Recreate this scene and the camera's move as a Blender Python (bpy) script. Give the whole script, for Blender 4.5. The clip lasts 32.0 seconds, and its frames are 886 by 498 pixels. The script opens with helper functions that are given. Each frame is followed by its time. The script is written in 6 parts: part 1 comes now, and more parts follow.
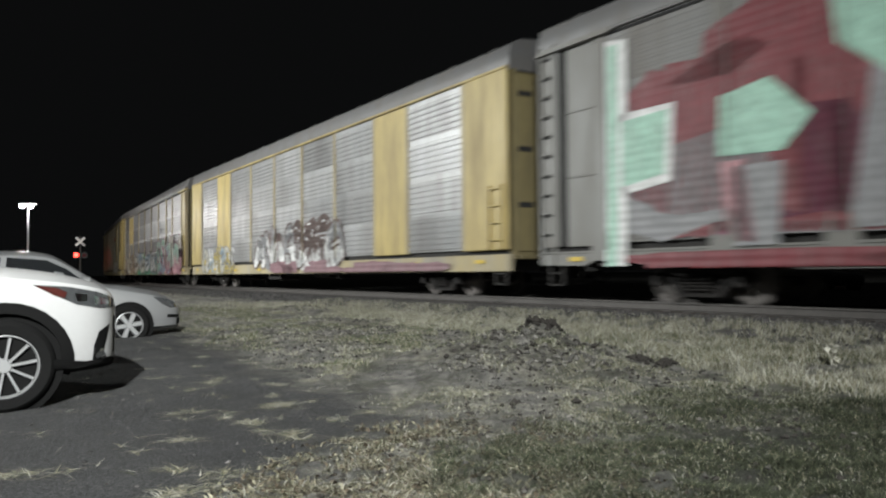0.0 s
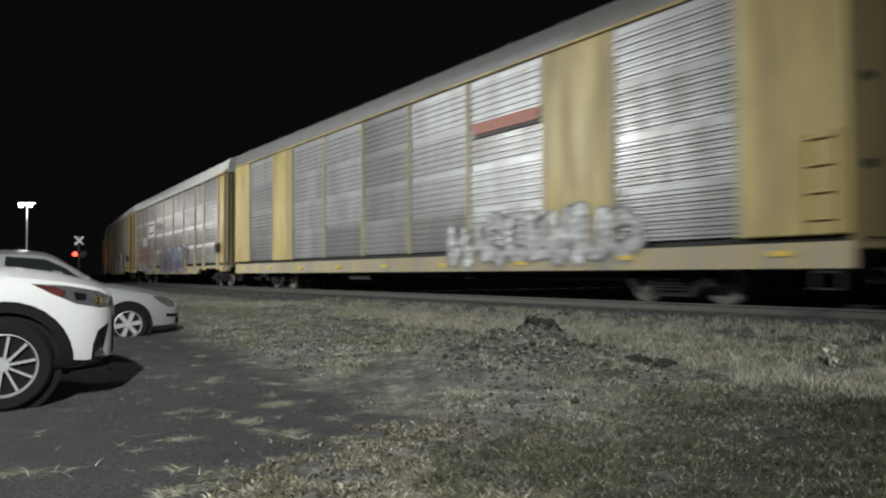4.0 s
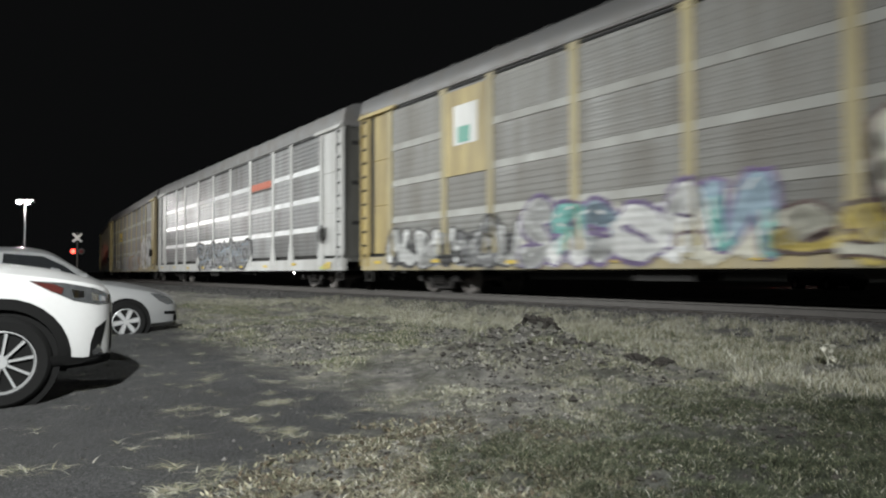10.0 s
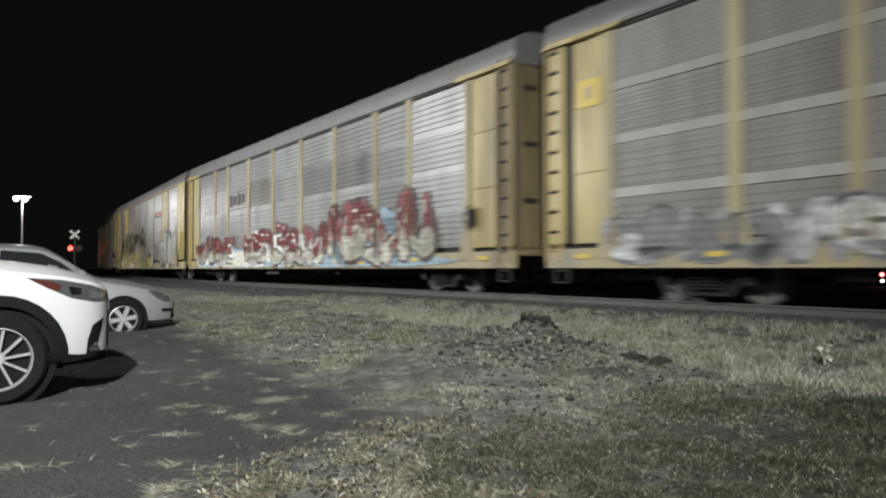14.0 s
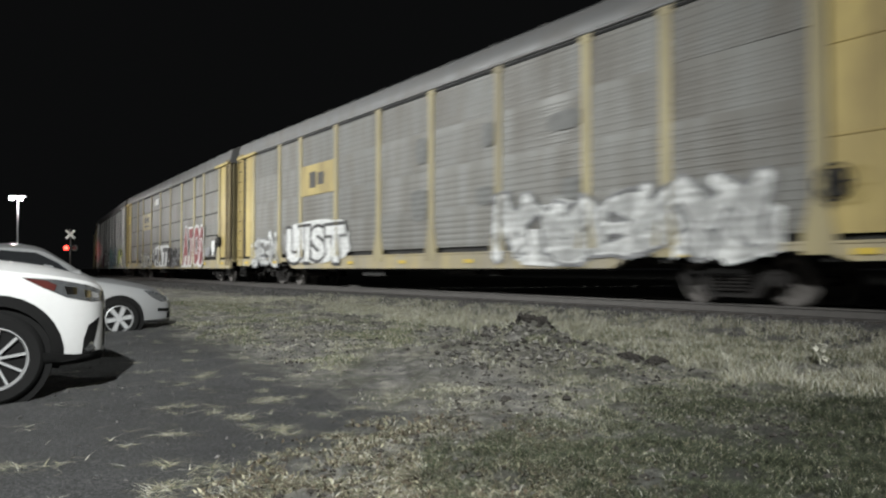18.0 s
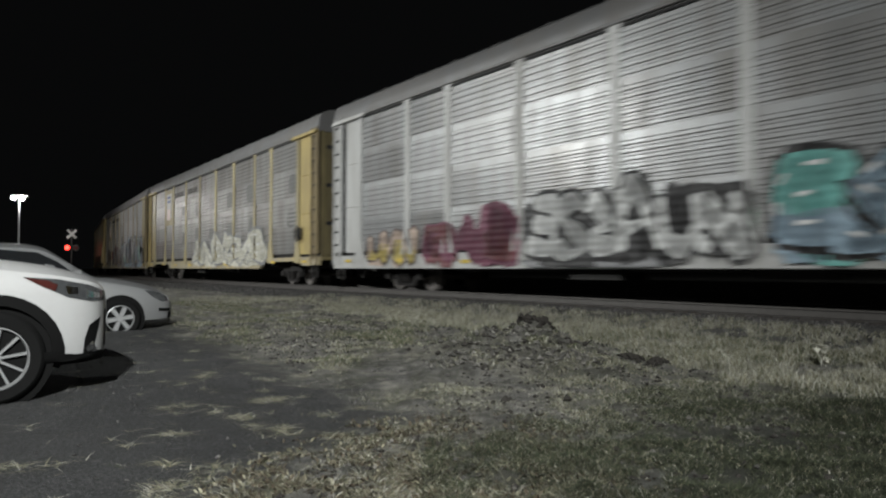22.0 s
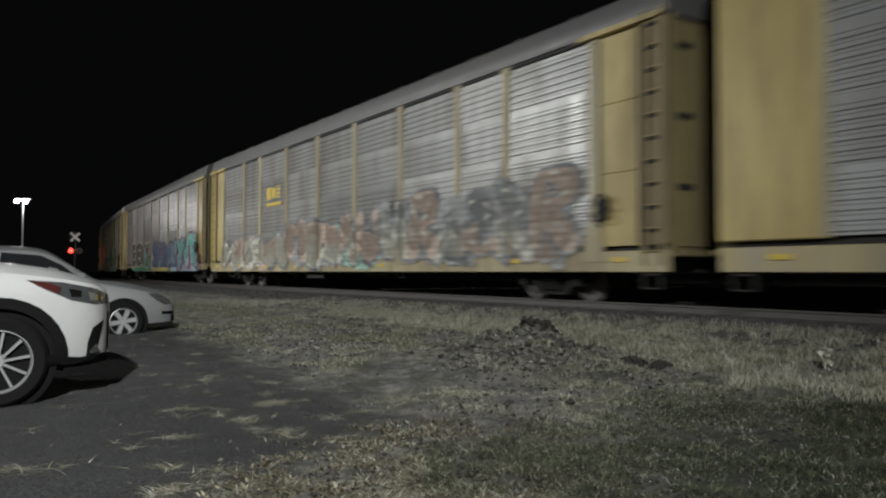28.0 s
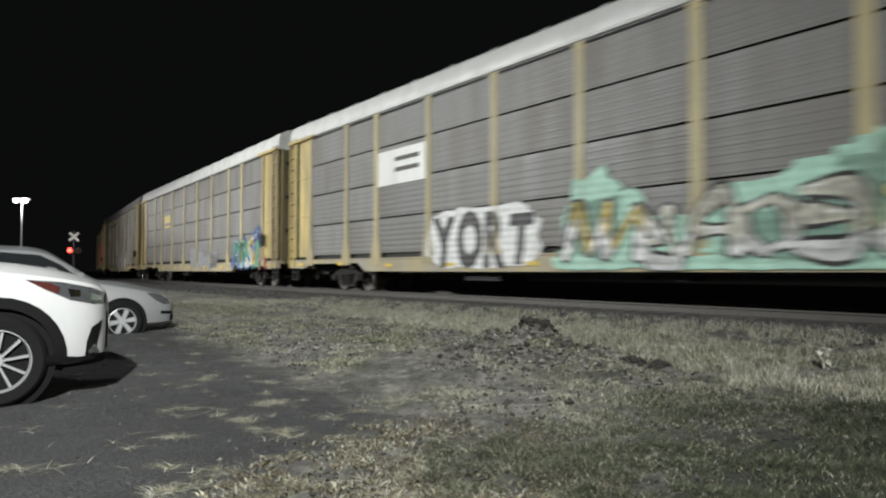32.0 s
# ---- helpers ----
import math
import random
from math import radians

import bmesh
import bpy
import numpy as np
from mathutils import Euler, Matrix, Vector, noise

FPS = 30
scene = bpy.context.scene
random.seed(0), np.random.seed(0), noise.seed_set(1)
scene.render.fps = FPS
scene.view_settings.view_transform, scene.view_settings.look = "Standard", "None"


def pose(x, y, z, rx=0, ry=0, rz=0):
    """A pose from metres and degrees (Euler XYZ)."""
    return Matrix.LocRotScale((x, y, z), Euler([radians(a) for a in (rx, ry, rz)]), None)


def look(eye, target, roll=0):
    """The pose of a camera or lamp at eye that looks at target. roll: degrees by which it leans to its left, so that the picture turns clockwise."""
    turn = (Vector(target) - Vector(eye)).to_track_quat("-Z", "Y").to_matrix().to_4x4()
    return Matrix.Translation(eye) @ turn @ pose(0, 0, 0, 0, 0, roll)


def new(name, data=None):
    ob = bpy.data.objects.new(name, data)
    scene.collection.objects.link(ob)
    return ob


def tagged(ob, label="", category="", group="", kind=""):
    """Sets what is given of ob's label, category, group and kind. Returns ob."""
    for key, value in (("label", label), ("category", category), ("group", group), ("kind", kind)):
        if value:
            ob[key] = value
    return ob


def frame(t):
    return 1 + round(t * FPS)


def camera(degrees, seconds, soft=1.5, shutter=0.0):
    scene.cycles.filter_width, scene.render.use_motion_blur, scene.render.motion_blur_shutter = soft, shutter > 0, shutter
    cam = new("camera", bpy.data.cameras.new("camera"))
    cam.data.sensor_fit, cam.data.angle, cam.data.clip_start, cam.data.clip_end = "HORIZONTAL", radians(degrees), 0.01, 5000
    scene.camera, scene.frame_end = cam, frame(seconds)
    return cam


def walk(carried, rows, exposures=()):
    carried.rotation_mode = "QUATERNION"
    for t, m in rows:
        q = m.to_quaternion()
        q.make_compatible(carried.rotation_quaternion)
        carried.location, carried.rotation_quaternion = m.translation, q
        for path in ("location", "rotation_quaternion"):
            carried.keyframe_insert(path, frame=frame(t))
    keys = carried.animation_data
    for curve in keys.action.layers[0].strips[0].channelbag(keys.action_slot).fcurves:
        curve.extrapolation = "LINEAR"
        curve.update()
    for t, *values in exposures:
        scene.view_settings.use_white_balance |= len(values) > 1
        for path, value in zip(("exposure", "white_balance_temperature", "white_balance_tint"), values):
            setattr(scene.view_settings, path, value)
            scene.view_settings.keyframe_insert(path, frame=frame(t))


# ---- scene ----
EYE = (0.0, 0.0, 1.10)


def aim(yaw, pitch, roll):
    """The camera's pose: degrees to the right, up, and of lean."""
    a, b = radians(yaw), radians(pitch)
    return look(EYE, (EYE[0] + math.sin(a), EYE[1] + math.cos(a), EYE[2] + math.tan(b)), roll)


cam = camera(60.73, 32.0, soft=2.1, shutter=0.5)
walk(cam, [(t, aim(a, b, c)) for t, a, b, c in (
    (0, -0.623, 1.809, -0.46), (1, -0.619, 1.816, -0.42), (2, -0.607, 1.82, -0.41), (3, -0.587, 1.812, -0.38),
    (4.5, -0.545, 1.771, -0.34), (6, -0.528, 1.736, -0.28), (7.5, -0.519, 1.709, -0.23), (9, -0.472, 1.691, -0.2),
    (10.5, -0.424, 1.639, -0.18), (12, -0.396, 1.58, -0.16), (13, -0.333, 1.542, -0.06), (14, -0.275, 1.531, 0.02),
    (15.2, -0.153, 1.524, 0.05), (16.5, -0.061, 1.519, 0.08), (18, -0.015, 1.53, 0.07), (19, -0.01, 1.529, 0.06),
    (21, -0.056, 1.546, 0.13), (22.5, -0.103, 1.558, 0.16), (24, -0.179, 1.622, 0.15), (25, -0.227, 1.676, 0.13),
    (26.5, -0.279, 1.738, 0.14), (28, -0.3, 1.79, 0.18), (30, -0.295, 1.8, 0.2), (32, -0.232, 1.766, 0.18))],
    exposures=((0, 0.1), (0.5, -0.5), (1, -0.8), (2, -0.55), (3, -0.35), (4.5, -0.2), (6, -0.1), (7, -0.5), (8, 0.1), (9, 0.1), (10, 0.1),
               (11, -0.35), (12, -0.98), (13, -0.2), (14, 0.1), (15.5, -0.2), (17, -0.4), (18, 0.1), (19, 0.1), (20, 0.1), (21, 0.1), (22, -0.5),
               (23, 0.0), (24, 0.0), (25, -0.75), (26.5, -0.95), (27.5, -1.05), (28, -0.7), (29, 0.05), (30, -0.2), (31, -0.4), (32, 0.1)))

# ---- light: a night sky and the lamps of the lot ----
world = bpy.data.worlds.new("night_sky")
scene.world = world
world.use_nodes = True
world.node_tree.nodes["Background"].inputs[0].default_value = (0.92, 0.96, 1.0, 1)
world.node_tree.nodes["Background"].inputs[1].default_value = 0.0035
scene.view_settings.exposure = 0.0


def lamp(name, at, to, watts, size, spread=150, colour=(0.97, 1.0, 0.98)):
    d = bpy.data.lights.new(name, "AREA")
    d.shape, d.size, d.energy, d.color, d.spread = "DISK", size, watts, colour, radians(spread)
    ob = new(name, d)
    ob.matrix_world = look(at, to)
    return ob


LOT_LAMPS = (((-34.4, 22.6, 11.0), (-6.0, 31.5, 3.0), 4700, 112), ((0.5, -9.0, 9.5), (-5.8, 13.5, 0.0), 2200, 78))
for at, to, watts, spread in LOT_LAMPS:
    lamp("lot_light", (at[0], at[1], at[2] - 0.3), to, watts, 0.5, spread)

# ---- materials ----


def nodes_of(name):
    m = bpy.data.materials.new(name)
    m.use_nodes = True
    nt = m.node_tree
    return m, nt, nt.nodes["Principled BSDF"]


def put(nt, kind, **kw):
    n = nt.nodes.new(kind)
    for k, v in kw.items():
        n.inputs[k.replace("_", " ")].default_value = v
    return n


def noise_tex(nt, scale, detail=6, rough=0.6, vec=None):
    n = put(nt, "ShaderNodeTexNoise", Scale=scale, Detail=detail, Roughness=rough)
    if vec is not None:
        nt.links.new(vec, n.inputs["Vector"])
    return n


def mix(nt, fac, a, b, blend="MIX"):
    n = nt.nodes.new("ShaderNodeMix")
    n.data_type, n.blend_type = "RGBA", blend
    for sock, v in ((n.inputs[0], fac), (n.inputs[6], a), (n.inputs[7], b)):
        if isinstance(v, (int, float)):
            sock.default_value = v
        elif isinstance(v, tuple):
            sock.default_value = (*v, 1) if len(v) == 3 else v
        else:
            nt.links.new(v, sock)
    return n.outputs[2]


def ramp(nt, fac, lo, hi, a=0.0, b=1.0):
    n = nt.nodes.new("ShaderNodeMapRange")
    n.clamp = True
    for i, v in enumerate((lo, hi, a, b)):
        n.inputs[i + 1].default_value = v
    nt.links.new(fac, n.inputs[0])
    return n.outputs[0]


def calc(nt, op, a, b=None):
    n = nt.nodes.new("ShaderNodeMath")
    n.operation = op
    for sock, v in ((n.inputs[0], a), (n.inputs[1], b)):
        if v is None:
            continue
        if isinstance(v, (int, float)):
            sock.default_value = v
        else:
            nt.links.new(v, sock)
    return n.outputs[0]


def bump(nt, bsdf, height, strength, dist=0.01):
    n = put(nt, "ShaderNodeBump", Strength=strength, Distance=dist)
    nt.links.new(height, n.inputs["Height"])
    nt.links.new(n.outputs[0], bsdf.inputs["Normal"])


def coord(nt, scale=(1, 1, 1)):
    c = nt.nodes.new("ShaderNodeTexCoord")
    m = put(nt, "ShaderNodeMapping", Scale=scale)
    nt.links.new(c.outputs["Object"], m.inputs["Vector"])
    return m.outputs[0]


def painted(name, colour, rough=0.5, metal=0.0, dirt=(0.16, 0.13, 0.1), amount=0.35, vary=0.12, streak=True, coat=0.0, fine=25.0):
    """Paint or metal with stains that run down, fine grain and a slight change from piece to piece."""
    m, nt, p = nodes_of(name)
    info = nt.nodes.new("ShaderNodeObjectInfo")
    shift = put(nt, "ShaderNodeVectorMath")
    shift.operation = "ADD"
    nt.links.new(coord(nt, (1.0, 1.0, 0.16) if streak else (1, 1, 1)), shift.inputs[0])
    far = nt.nodes.new("ShaderNodeCombineXYZ")
    nt.links.new(calc(nt, "MULTIPLY", info.outputs["Random"], 60.0), far.inputs[0])
    nt.links.new(far.outputs[0], shift.inputs[1])
    big = noise_tex(nt, 1.6, 8, 0.7, shift.outputs[0])
    small = noise_tex(nt, fine, 5, 0.6, shift.outputs[0])
    tone = ramp(nt, info.outputs["Random"], 0, 1, 1.0 - vary, 1.0 + vary)
    tint = mix(nt, 1.0, (*colour, 1), tone, "MULTIPLY")
    worn = calc(nt, "MULTIPLY", ramp(nt, big.outputs["Fac"], 0.42, 0.72), amount)
    col = mix(nt, worn, tint, dirt)
    col = mix(nt, calc(nt, "MULTIPLY", ramp(nt, small.outputs["Fac"], 0.5, 0.75), amount * 0.5), col, dirt)
    if streak:
        soot = noise_tex(nt, 0.55, 5, 0.6, shift.outputs[0])
        col = mix(nt, calc(nt, "MULTIPLY", ramp(nt, soot.outputs["Fac"], 0.46, 0.68), min(0.6, amount * 1.1)), col, tuple(c * 0.6 for c in dirt))
    nt.links.new(col, p.inputs["Base Color"])
    p.inputs["Metallic"].default_value = metal
    p.inputs["Coat Weight"].default_value = coat
    rr = calc(nt, "ADD", ramp(nt, big.outputs["Fac"], 0.3, 0.7, rough - 0.08, rough + 0.12), calc(nt, "MULTIPLY", info.outputs["Random"], 0.06))
    nt.links.new(rr, p.inputs["Roughness"])
    bump(nt, p, small.outputs["Fac"], 0.12, 0.004)
    return m


def plain(name, colour, rough=0.5, metal=0.0, grain=30.0, vary=0.25, strength=0.2, coat=0.0, spec=0.5):
    m, nt, p = nodes_of(name)
    p.inputs["Specular IOR Level"].default_value = spec
    n = noise_tex(nt, grain, 6, 0.65, coord(nt))
    dark = tuple(c * (1 - vary) for c in colour)
    lite = tuple(min(1, c * (1 + vary)) for c in colour)
    nt.links.new(mix(nt, n.outputs["Fac"], dark, lite), p.inputs["Base Color"])
    p.inputs["Roughness"].default_value, p.inputs["Metallic"].default_value = rough, metal
    p.inputs["Coat Weight"].default_value = coat
    bump(nt, p, n.outputs["Fac"], strength, 0.006)
    return m


def glow(name, colour, power):
    m, nt, p = nodes_of(name)
    p.inputs["Base Color"].default_value = (*colour, 1)
    p.inputs["Emission Color"].default_value = (*colour, 1)
    p.inputs["Emission Strength"].default_value = power
    return m


def spray(name, colour):
    """Sprayed paint on ribbed sheet: a soft mottle and the ribs' relief below it."""
    m, nt, p = nodes_of(name)
    vec = coord(nt)
    n = noise_tex(nt, 5.0, 7, 0.7, vec)
    dark = tuple(c * 0.62 for c in colour)
    col = mix(nt, ramp(nt, n.outputs["Fac"], 0.35, 0.7), dark, colour)
    run = noise_tex(nt, 2.2, 8, 0.75, coord(nt, (3.0, 1.0, 0.5)))
    col = mix(nt, ramp(nt, run.outputs["Fac"], 0.5, 0.72, 0.0, 0.38), col, (0.3, 0.29, 0.27))
    nt.links.new(col, p.inputs["Base Color"])
    p.inputs["Roughness"].default_value = 0.55
    w = nt.nodes.new("ShaderNodeTexWave")
    w.bands_direction, w.wave_profile = "Z", "SIN"
    w.inputs["Scale"].default_value = 2.05
    nt.links.new(vec, w.inputs["Vector"])
    bump(nt, p, w.outputs["Fac"], 0.4, 0.016)
    return m


M = {
    "silver": painted("galvanised_sheet", (0.31, 0.315, 0.32), 0.36, 0.55, amount=0.4, vary=0.28),
    "bright": painted("bright_galvanised_sheet", (0.42, 0.425, 0.43), 0.36, 0.6, amount=0.35, vary=0.16),
    "gleam": painted("gleaming_galvanised_sheet", (0.44, 0.445, 0.45), 0.4, 0.52, amount=0.3, vary=0.22),
    "strip": painted("smooth_bright_strip", (0.72, 0.725, 0.73), 0.34, 0.4, amount=0.2, vary=0.2),
    "mid_strip": painted("smooth_worn_strip", (0.42, 0.425, 0.43), 0.4, 0.4, amount=0.35, vary=0.2),
    "dull_strip": painted("smooth_dull_strip", (0.34, 0.34, 0.322), 0.5, 0.2, amount=0.3, vary=0.12),
    "grey": painted("dull_grey_sheet", (0.185, 0.185, 0.182), 0.5, 0.2, amount=0.45, vary=0.12),
    "pale": painted("weathered_grey_sheet", (0.21, 0.21, 0.2), 0.5, 0.2, amount=0.5, vary=0.14),
    "yellow": painted("yellow_freight_paint", (0.5, 0.39, 0.145), 0.45, 0.0, amount=0.75, vary=0.08, dirt=(0.19, 0.14, 0.075), fine=11),
    "yellow_sill": painted("scuffed_yellow_sill", (0.42, 0.34, 0.17), 0.55, 0.0, amount=1.0, vary=0.1, dirt=(0.3, 0.29, 0.27)),
    "cream": painted("faded_yellow_paint", (0.4, 0.34, 0.205), 0.5, 0.0, amount=0.65, vary=0.05, dirt=(0.22, 0.17, 0.1)),
    "white_post": painted("pale_grey_paint", (0.52, 0.52, 0.51), 0.45, 0.1, amount=0.3, vary=0.04),
    "dark_post": painted("dark_grey_paint", (0.2, 0.2, 0.19), 0.5, 0.1, amount=0.4, vary=0.04),
    "rusty": painted("rusty_brown_fittings", (0.3, 0.235, 0.12), 0.6, 0.0, amount=0.8, vary=0.15, dirt=(0.06, 0.045, 0.035)),
    "post_yellow": painted("faded_cream_yellow_posts", (0.42, 0.355, 0.19), 0.5, 0.0, amount=0.75, vary=0.1, dirt=(0.25, 0.215, 0.15), fine=11),
    # End doors: darker than the sides, with strong brown-black blotches.
    "yellow_end": painted("dark_yellow_end", (0.19, 0.155, 0.068), 0.7, 0.0, amount=0.7, vary=0.15, dirt=(0.05, 0.04, 0.03)),
    "grey_end": painted("dark_grey_end", (0.09, 0.09, 0.083), 0.7, 0.1, amount=0.7, vary=0.15, dirt=(0.05, 0.045, 0.04)),
    "worn": painted("worn_zinc_sheet", (0.3, 0.3, 0.295), 0.39, 0.5, amount=0.5, vary=0.2),
    "roof_grey": painted("dull_metal_roof", (0.17, 0.17, 0.172), 0.5, 0.4, amount=0.4, streak=False),
    "roof_white": painted("pale_metal_roof", (0.52, 0.52, 0.51), 0.5, 0.2, amount=0.3, streak=False),
    "dark": plain("dark_interior", (0.012, 0.012, 0.012), 0.8),
    "under": plain("grimy_black_steel", (0.026, 0.0245, 0.023), 0.65, 0.1, 12, 0.5, spec=0.3),
    "truck": plain("rusty_cast_steel", (0.019, 0.017, 0.016), 0.75, 0.0, 14, 0.5, spec=0.25),
    "wheel": plain("worn_wheel_steel", (0.2, 0.185, 0.175), 0.45, 0.3, 18, 0.3),
    "rail": plain("worn_rail_steel", (0.1, 0.093, 0.088), 0.5, 0.5, 9, 0.3),
    "tie": plain("old_timber_tie", (0.055, 0.045, 0.038), 0.85, 0.0, 20, 0.5),
    "stone": plain("grey_ballast_stone", (0.055, 0.053, 0.05), 0.9, 0.0, 26, 0.75, 0.9),
    "steel": plain("galvanised_pole", (0.45, 0.46, 0.47), 0.45, 0.6, 25, 0.2),
    "lamp_glow": glow("lamp_glass", (1.0, 0.97, 0.93), 60),
    "red_glow": glow("red_signal_lens", (1.0, 0.03, 0.02), 14),
    "tail_glow": glow("red_tail_lamp", (1.0, 0.12, 0.12), 9),
    "back_glow": glow("white_reversing_lamp", (1.0, 0.9, 0.8), 5),
    "red_dark": plain("unlit_red_lens", (0.09, 0.01, 0.01), 0.2),
    "white_sign": painted("white_sign_board", (0.8, 0.8, 0.78), 0.5, 0.0, amount=0.2, vary=0.02),
    "mark": plain("dark_sign_paint", (0.06, 0.055, 0.05), 0.6),
    "mark_yellow": plain("yellow_sign_paint", (0.6, 0.43, 0.06), 0.5),
    "mark_blue": plain("blue_sign_paint", (0.03, 0.06, 0.2), 0.5),
    "mark_red": plain("red_sign_paint", (0.36, 0.1, 0.06), 0.5),
    "mark_pink": plain("faded_pink_sign_paint", (0.6, 0.48, 0.44), 0.5),
    "patch": painted("pale_new_sheet", (0.56, 0.56, 0.55), 0.5, 0.1, amount=0.3, vary=0.05),
    "mark_teal": plain("teal_sign_paint", (0.1, 0.35, 0.27), 0.5),
}
INK = {
    "w": (0.84, 0.84, 0.83), "a": (0.36, 0.25, 0.16), "k": (0.035, 0.033, 0.035), "g": (0.3, 0.3, 0.31), "r": (0.27, 0.045, 0.05), "m": (0.22, 0.05, 0.1),
    "p": (0.62, 0.33, 0.36), "t": (0.6, 0.46, 0.37), "y": (0.6, 0.47, 0.12), "l": (0.55, 0.62, 0.12), "n": (0.1, 0.36, 0.2),
    "c": (0.2, 0.55, 0.5), "b": (0.1, 0.17, 0.36), "s": (0.34, 0.46, 0.56), "v": (0.2, 0.14, 0.3), "o": (0.62, 0.27, 0.08),
    "e": (0.68, 0.66, 0.56), "d": (0.15, 0.1, 0.09), "x": (0.22, 0.05, 0.06), "i": (0.42, 0.68, 0.55), "h": (0.4, 0.41, 0.41), "u": (0.27, 0.15, 0.17), "z": (0.17, 0.17, 0.163), "f": (0.5, 0.5, 0.22),
}
SPRAY = {k: spray("sprayed_paint_" + k, v) for k, v in INK.items()}

# ---- small tools ----


def box(bm, x0, x1, y0, y1, z0, z1, bevel=0.0):
    r = bmesh.ops.create_cube(bm, size=1.0)
    for v in r["verts"]:
        v.co = Vector(((x0 + x1) / 2 + v.co.x * (x1 - x0), (y0 + y1) / 2 + v.co.y * (y1 - y0), (z0 + z1) / 2 + v.co.z * (z1 - z0)))
    if bevel:
        es = list({e for v in r["verts"] for e in v.link_edges})
        bmesh.ops.bevel(bm, geom=es, offset=bevel, segments=1, affect="EDGES")
    return r["verts"]


def tube(bm, a, b, r0, r1=None, n=8, caps=True):
    a, b = Vector(a), Vector(b)
    m = Matrix.Translation((a + b) / 2) @ (b - a).to_track_quat("Z", "Y").to_matrix().to_4x4()
    return bmesh.ops.create_cone(bm, cap_ends=caps, segments=n, radius1=r0, radius2=r0 if r1 is None else r1, depth=(b - a).length, matrix=m)["verts"]


def lathe(bm, profile, n=24, axis="Y", at=(0, 0, 0)):
    """Turns (radius, height) pairs round an axis."""
    rings = []
    for r, h in profile:
        ring = []
        for i in range(n):
            a = 2 * math.pi * i / n
            u, w = r * math.cos(a), r * math.sin(a)
            co = {"Y": (u, h, w), "Z": (u, w, h), "X": (h, u, w)}[axis]
            ring.append(bm.verts.new(Vector(co) + Vector(at)))
        rings.append(ring)
    for p, q in zip(rings, rings[1:]):
        for i in range(n):
            bm.faces.new((p[i], p[(i + 1) % n], q[(i + 1) % n], q[i]))
    if profile[0] == profile[-1]:
        return
    for ring, flip in ((rings[0], False), (rings[-1], True)):
        if profile[0 if not flip else -1][0] > 1e-4:
            bm.faces.new(ring if flip else ring[::-1])


def prism(bm, outline, y0, y1):
    """A plate of this x, z outline from y0 to y1."""
    a = [bm.verts.new((x, y0, z)) for x, z in outline]
    b = [bm.verts.new((x, y1, z)) for x, z in outline]
    n = len(a)
    bm.faces.new(a)
    bm.faces.new(b[::-1])
    for i in range(n):
        bm.faces.new((a[i], b[i], b[(i + 1) % n], a[(i + 1) % n]))


def mesh_of(name, bm, mats, smooth=None):
    bmesh.ops.recalc_face_normals(bm, faces=bm.faces)
    me = bpy.data.meshes.new(name)
    bm.to_mesh(me)
    bm.free()
    for m in mats if isinstance(mats, (list, tuple)) else [mats]:
        me.materials.append(m)
    if smooth:
        me.polygons.foreach_set("use_smooth", [True] * len(me.polygons))
        me.set_sharp_from_angle(angle=radians(smooth))
    return me


def hang(name, me, parent, label="", at=(0, 0, 0), turn=0.0):
    ob = new(name, me)
    ob.parent = parent
    ob.matrix_basis = pose(*at, 0, 0, turn)
    if label:
        ob["label"] = label
    return ob


def part(name, bm, material, parent, label="", at=(0, 0, 0), smooth=None):
    return hang(name, mesh_of(name, bm, material, smooth), parent, label, at)


KEPT = {}


def kept(key, mats, build, smooth=None):
    """A mesh that alike pieces share."""
    if key not in KEPT:
        bm = bmesh.new()
        build(bm)
        KEPT[key] = mesh_of(key[0], bm, mats, smooth)
    return KEPT[key]


# ---- the track ----
HEAD, BEND, ARC_END = 0.5926, 545.8, -330.0
START = (-3.922 + 1.62 * math.cos(HEAD), 25.132 + 1.62 * math.sin(HEAD))
RADIUS = BEND - 1.62
RAIL_TOP = 0.50


def track(s):
    """The middle of the track at s metres along it, and its heading from the x axis. It is straight by the lot and bends away beyond."""
    h = HEAD + max(min(s, 0.0), ARC_END) / BEND
    if s >= 0:
        x, y = START[0] + s * math.sin(HEAD), START[1] - s * math.cos(HEAD)
    else:
        x = START[0] + RADIUS * (math.cos(HEAD) - math.cos(h))
        y = START[1] - RADIUS * (math.sin(h) - math.sin(HEAD))
        if s < ARC_END:
            x, y = x + (s - ARC_END) * math.sin(h), y - (s - ARC_END) * math.cos(h)
    return x, y, h - math.pi / 2


def along(s, q, z):
    """A point at s along the track and q metres to the lot's side of its middle."""
    x, y, a = track(s)
    return Vector((x + q * math.sin(a), y - q * math.cos(a), z))


CAR_PITCH, LEAD, SPEED, GAIN = 28.5, 24.24, 16.166, 0.0203


def car_at(c, t):
    """Where the middle of car c is at t seconds, as a pose on the rails."""
    s = LEAD + SPEED * t + GAIN * t * t / 2 - c * CAR_PITCH
    f, r = along(s + 10.06, 0, 0), along(s - 10.06, 0, 0)
    m = (f + r) / 2
    return pose(m.x, m.y, RAIL_TOP, 0, 0, math.degrees(math.atan2(f.y - r.y, f.x - r.x)))

# ---- ground, track bed and rails ----


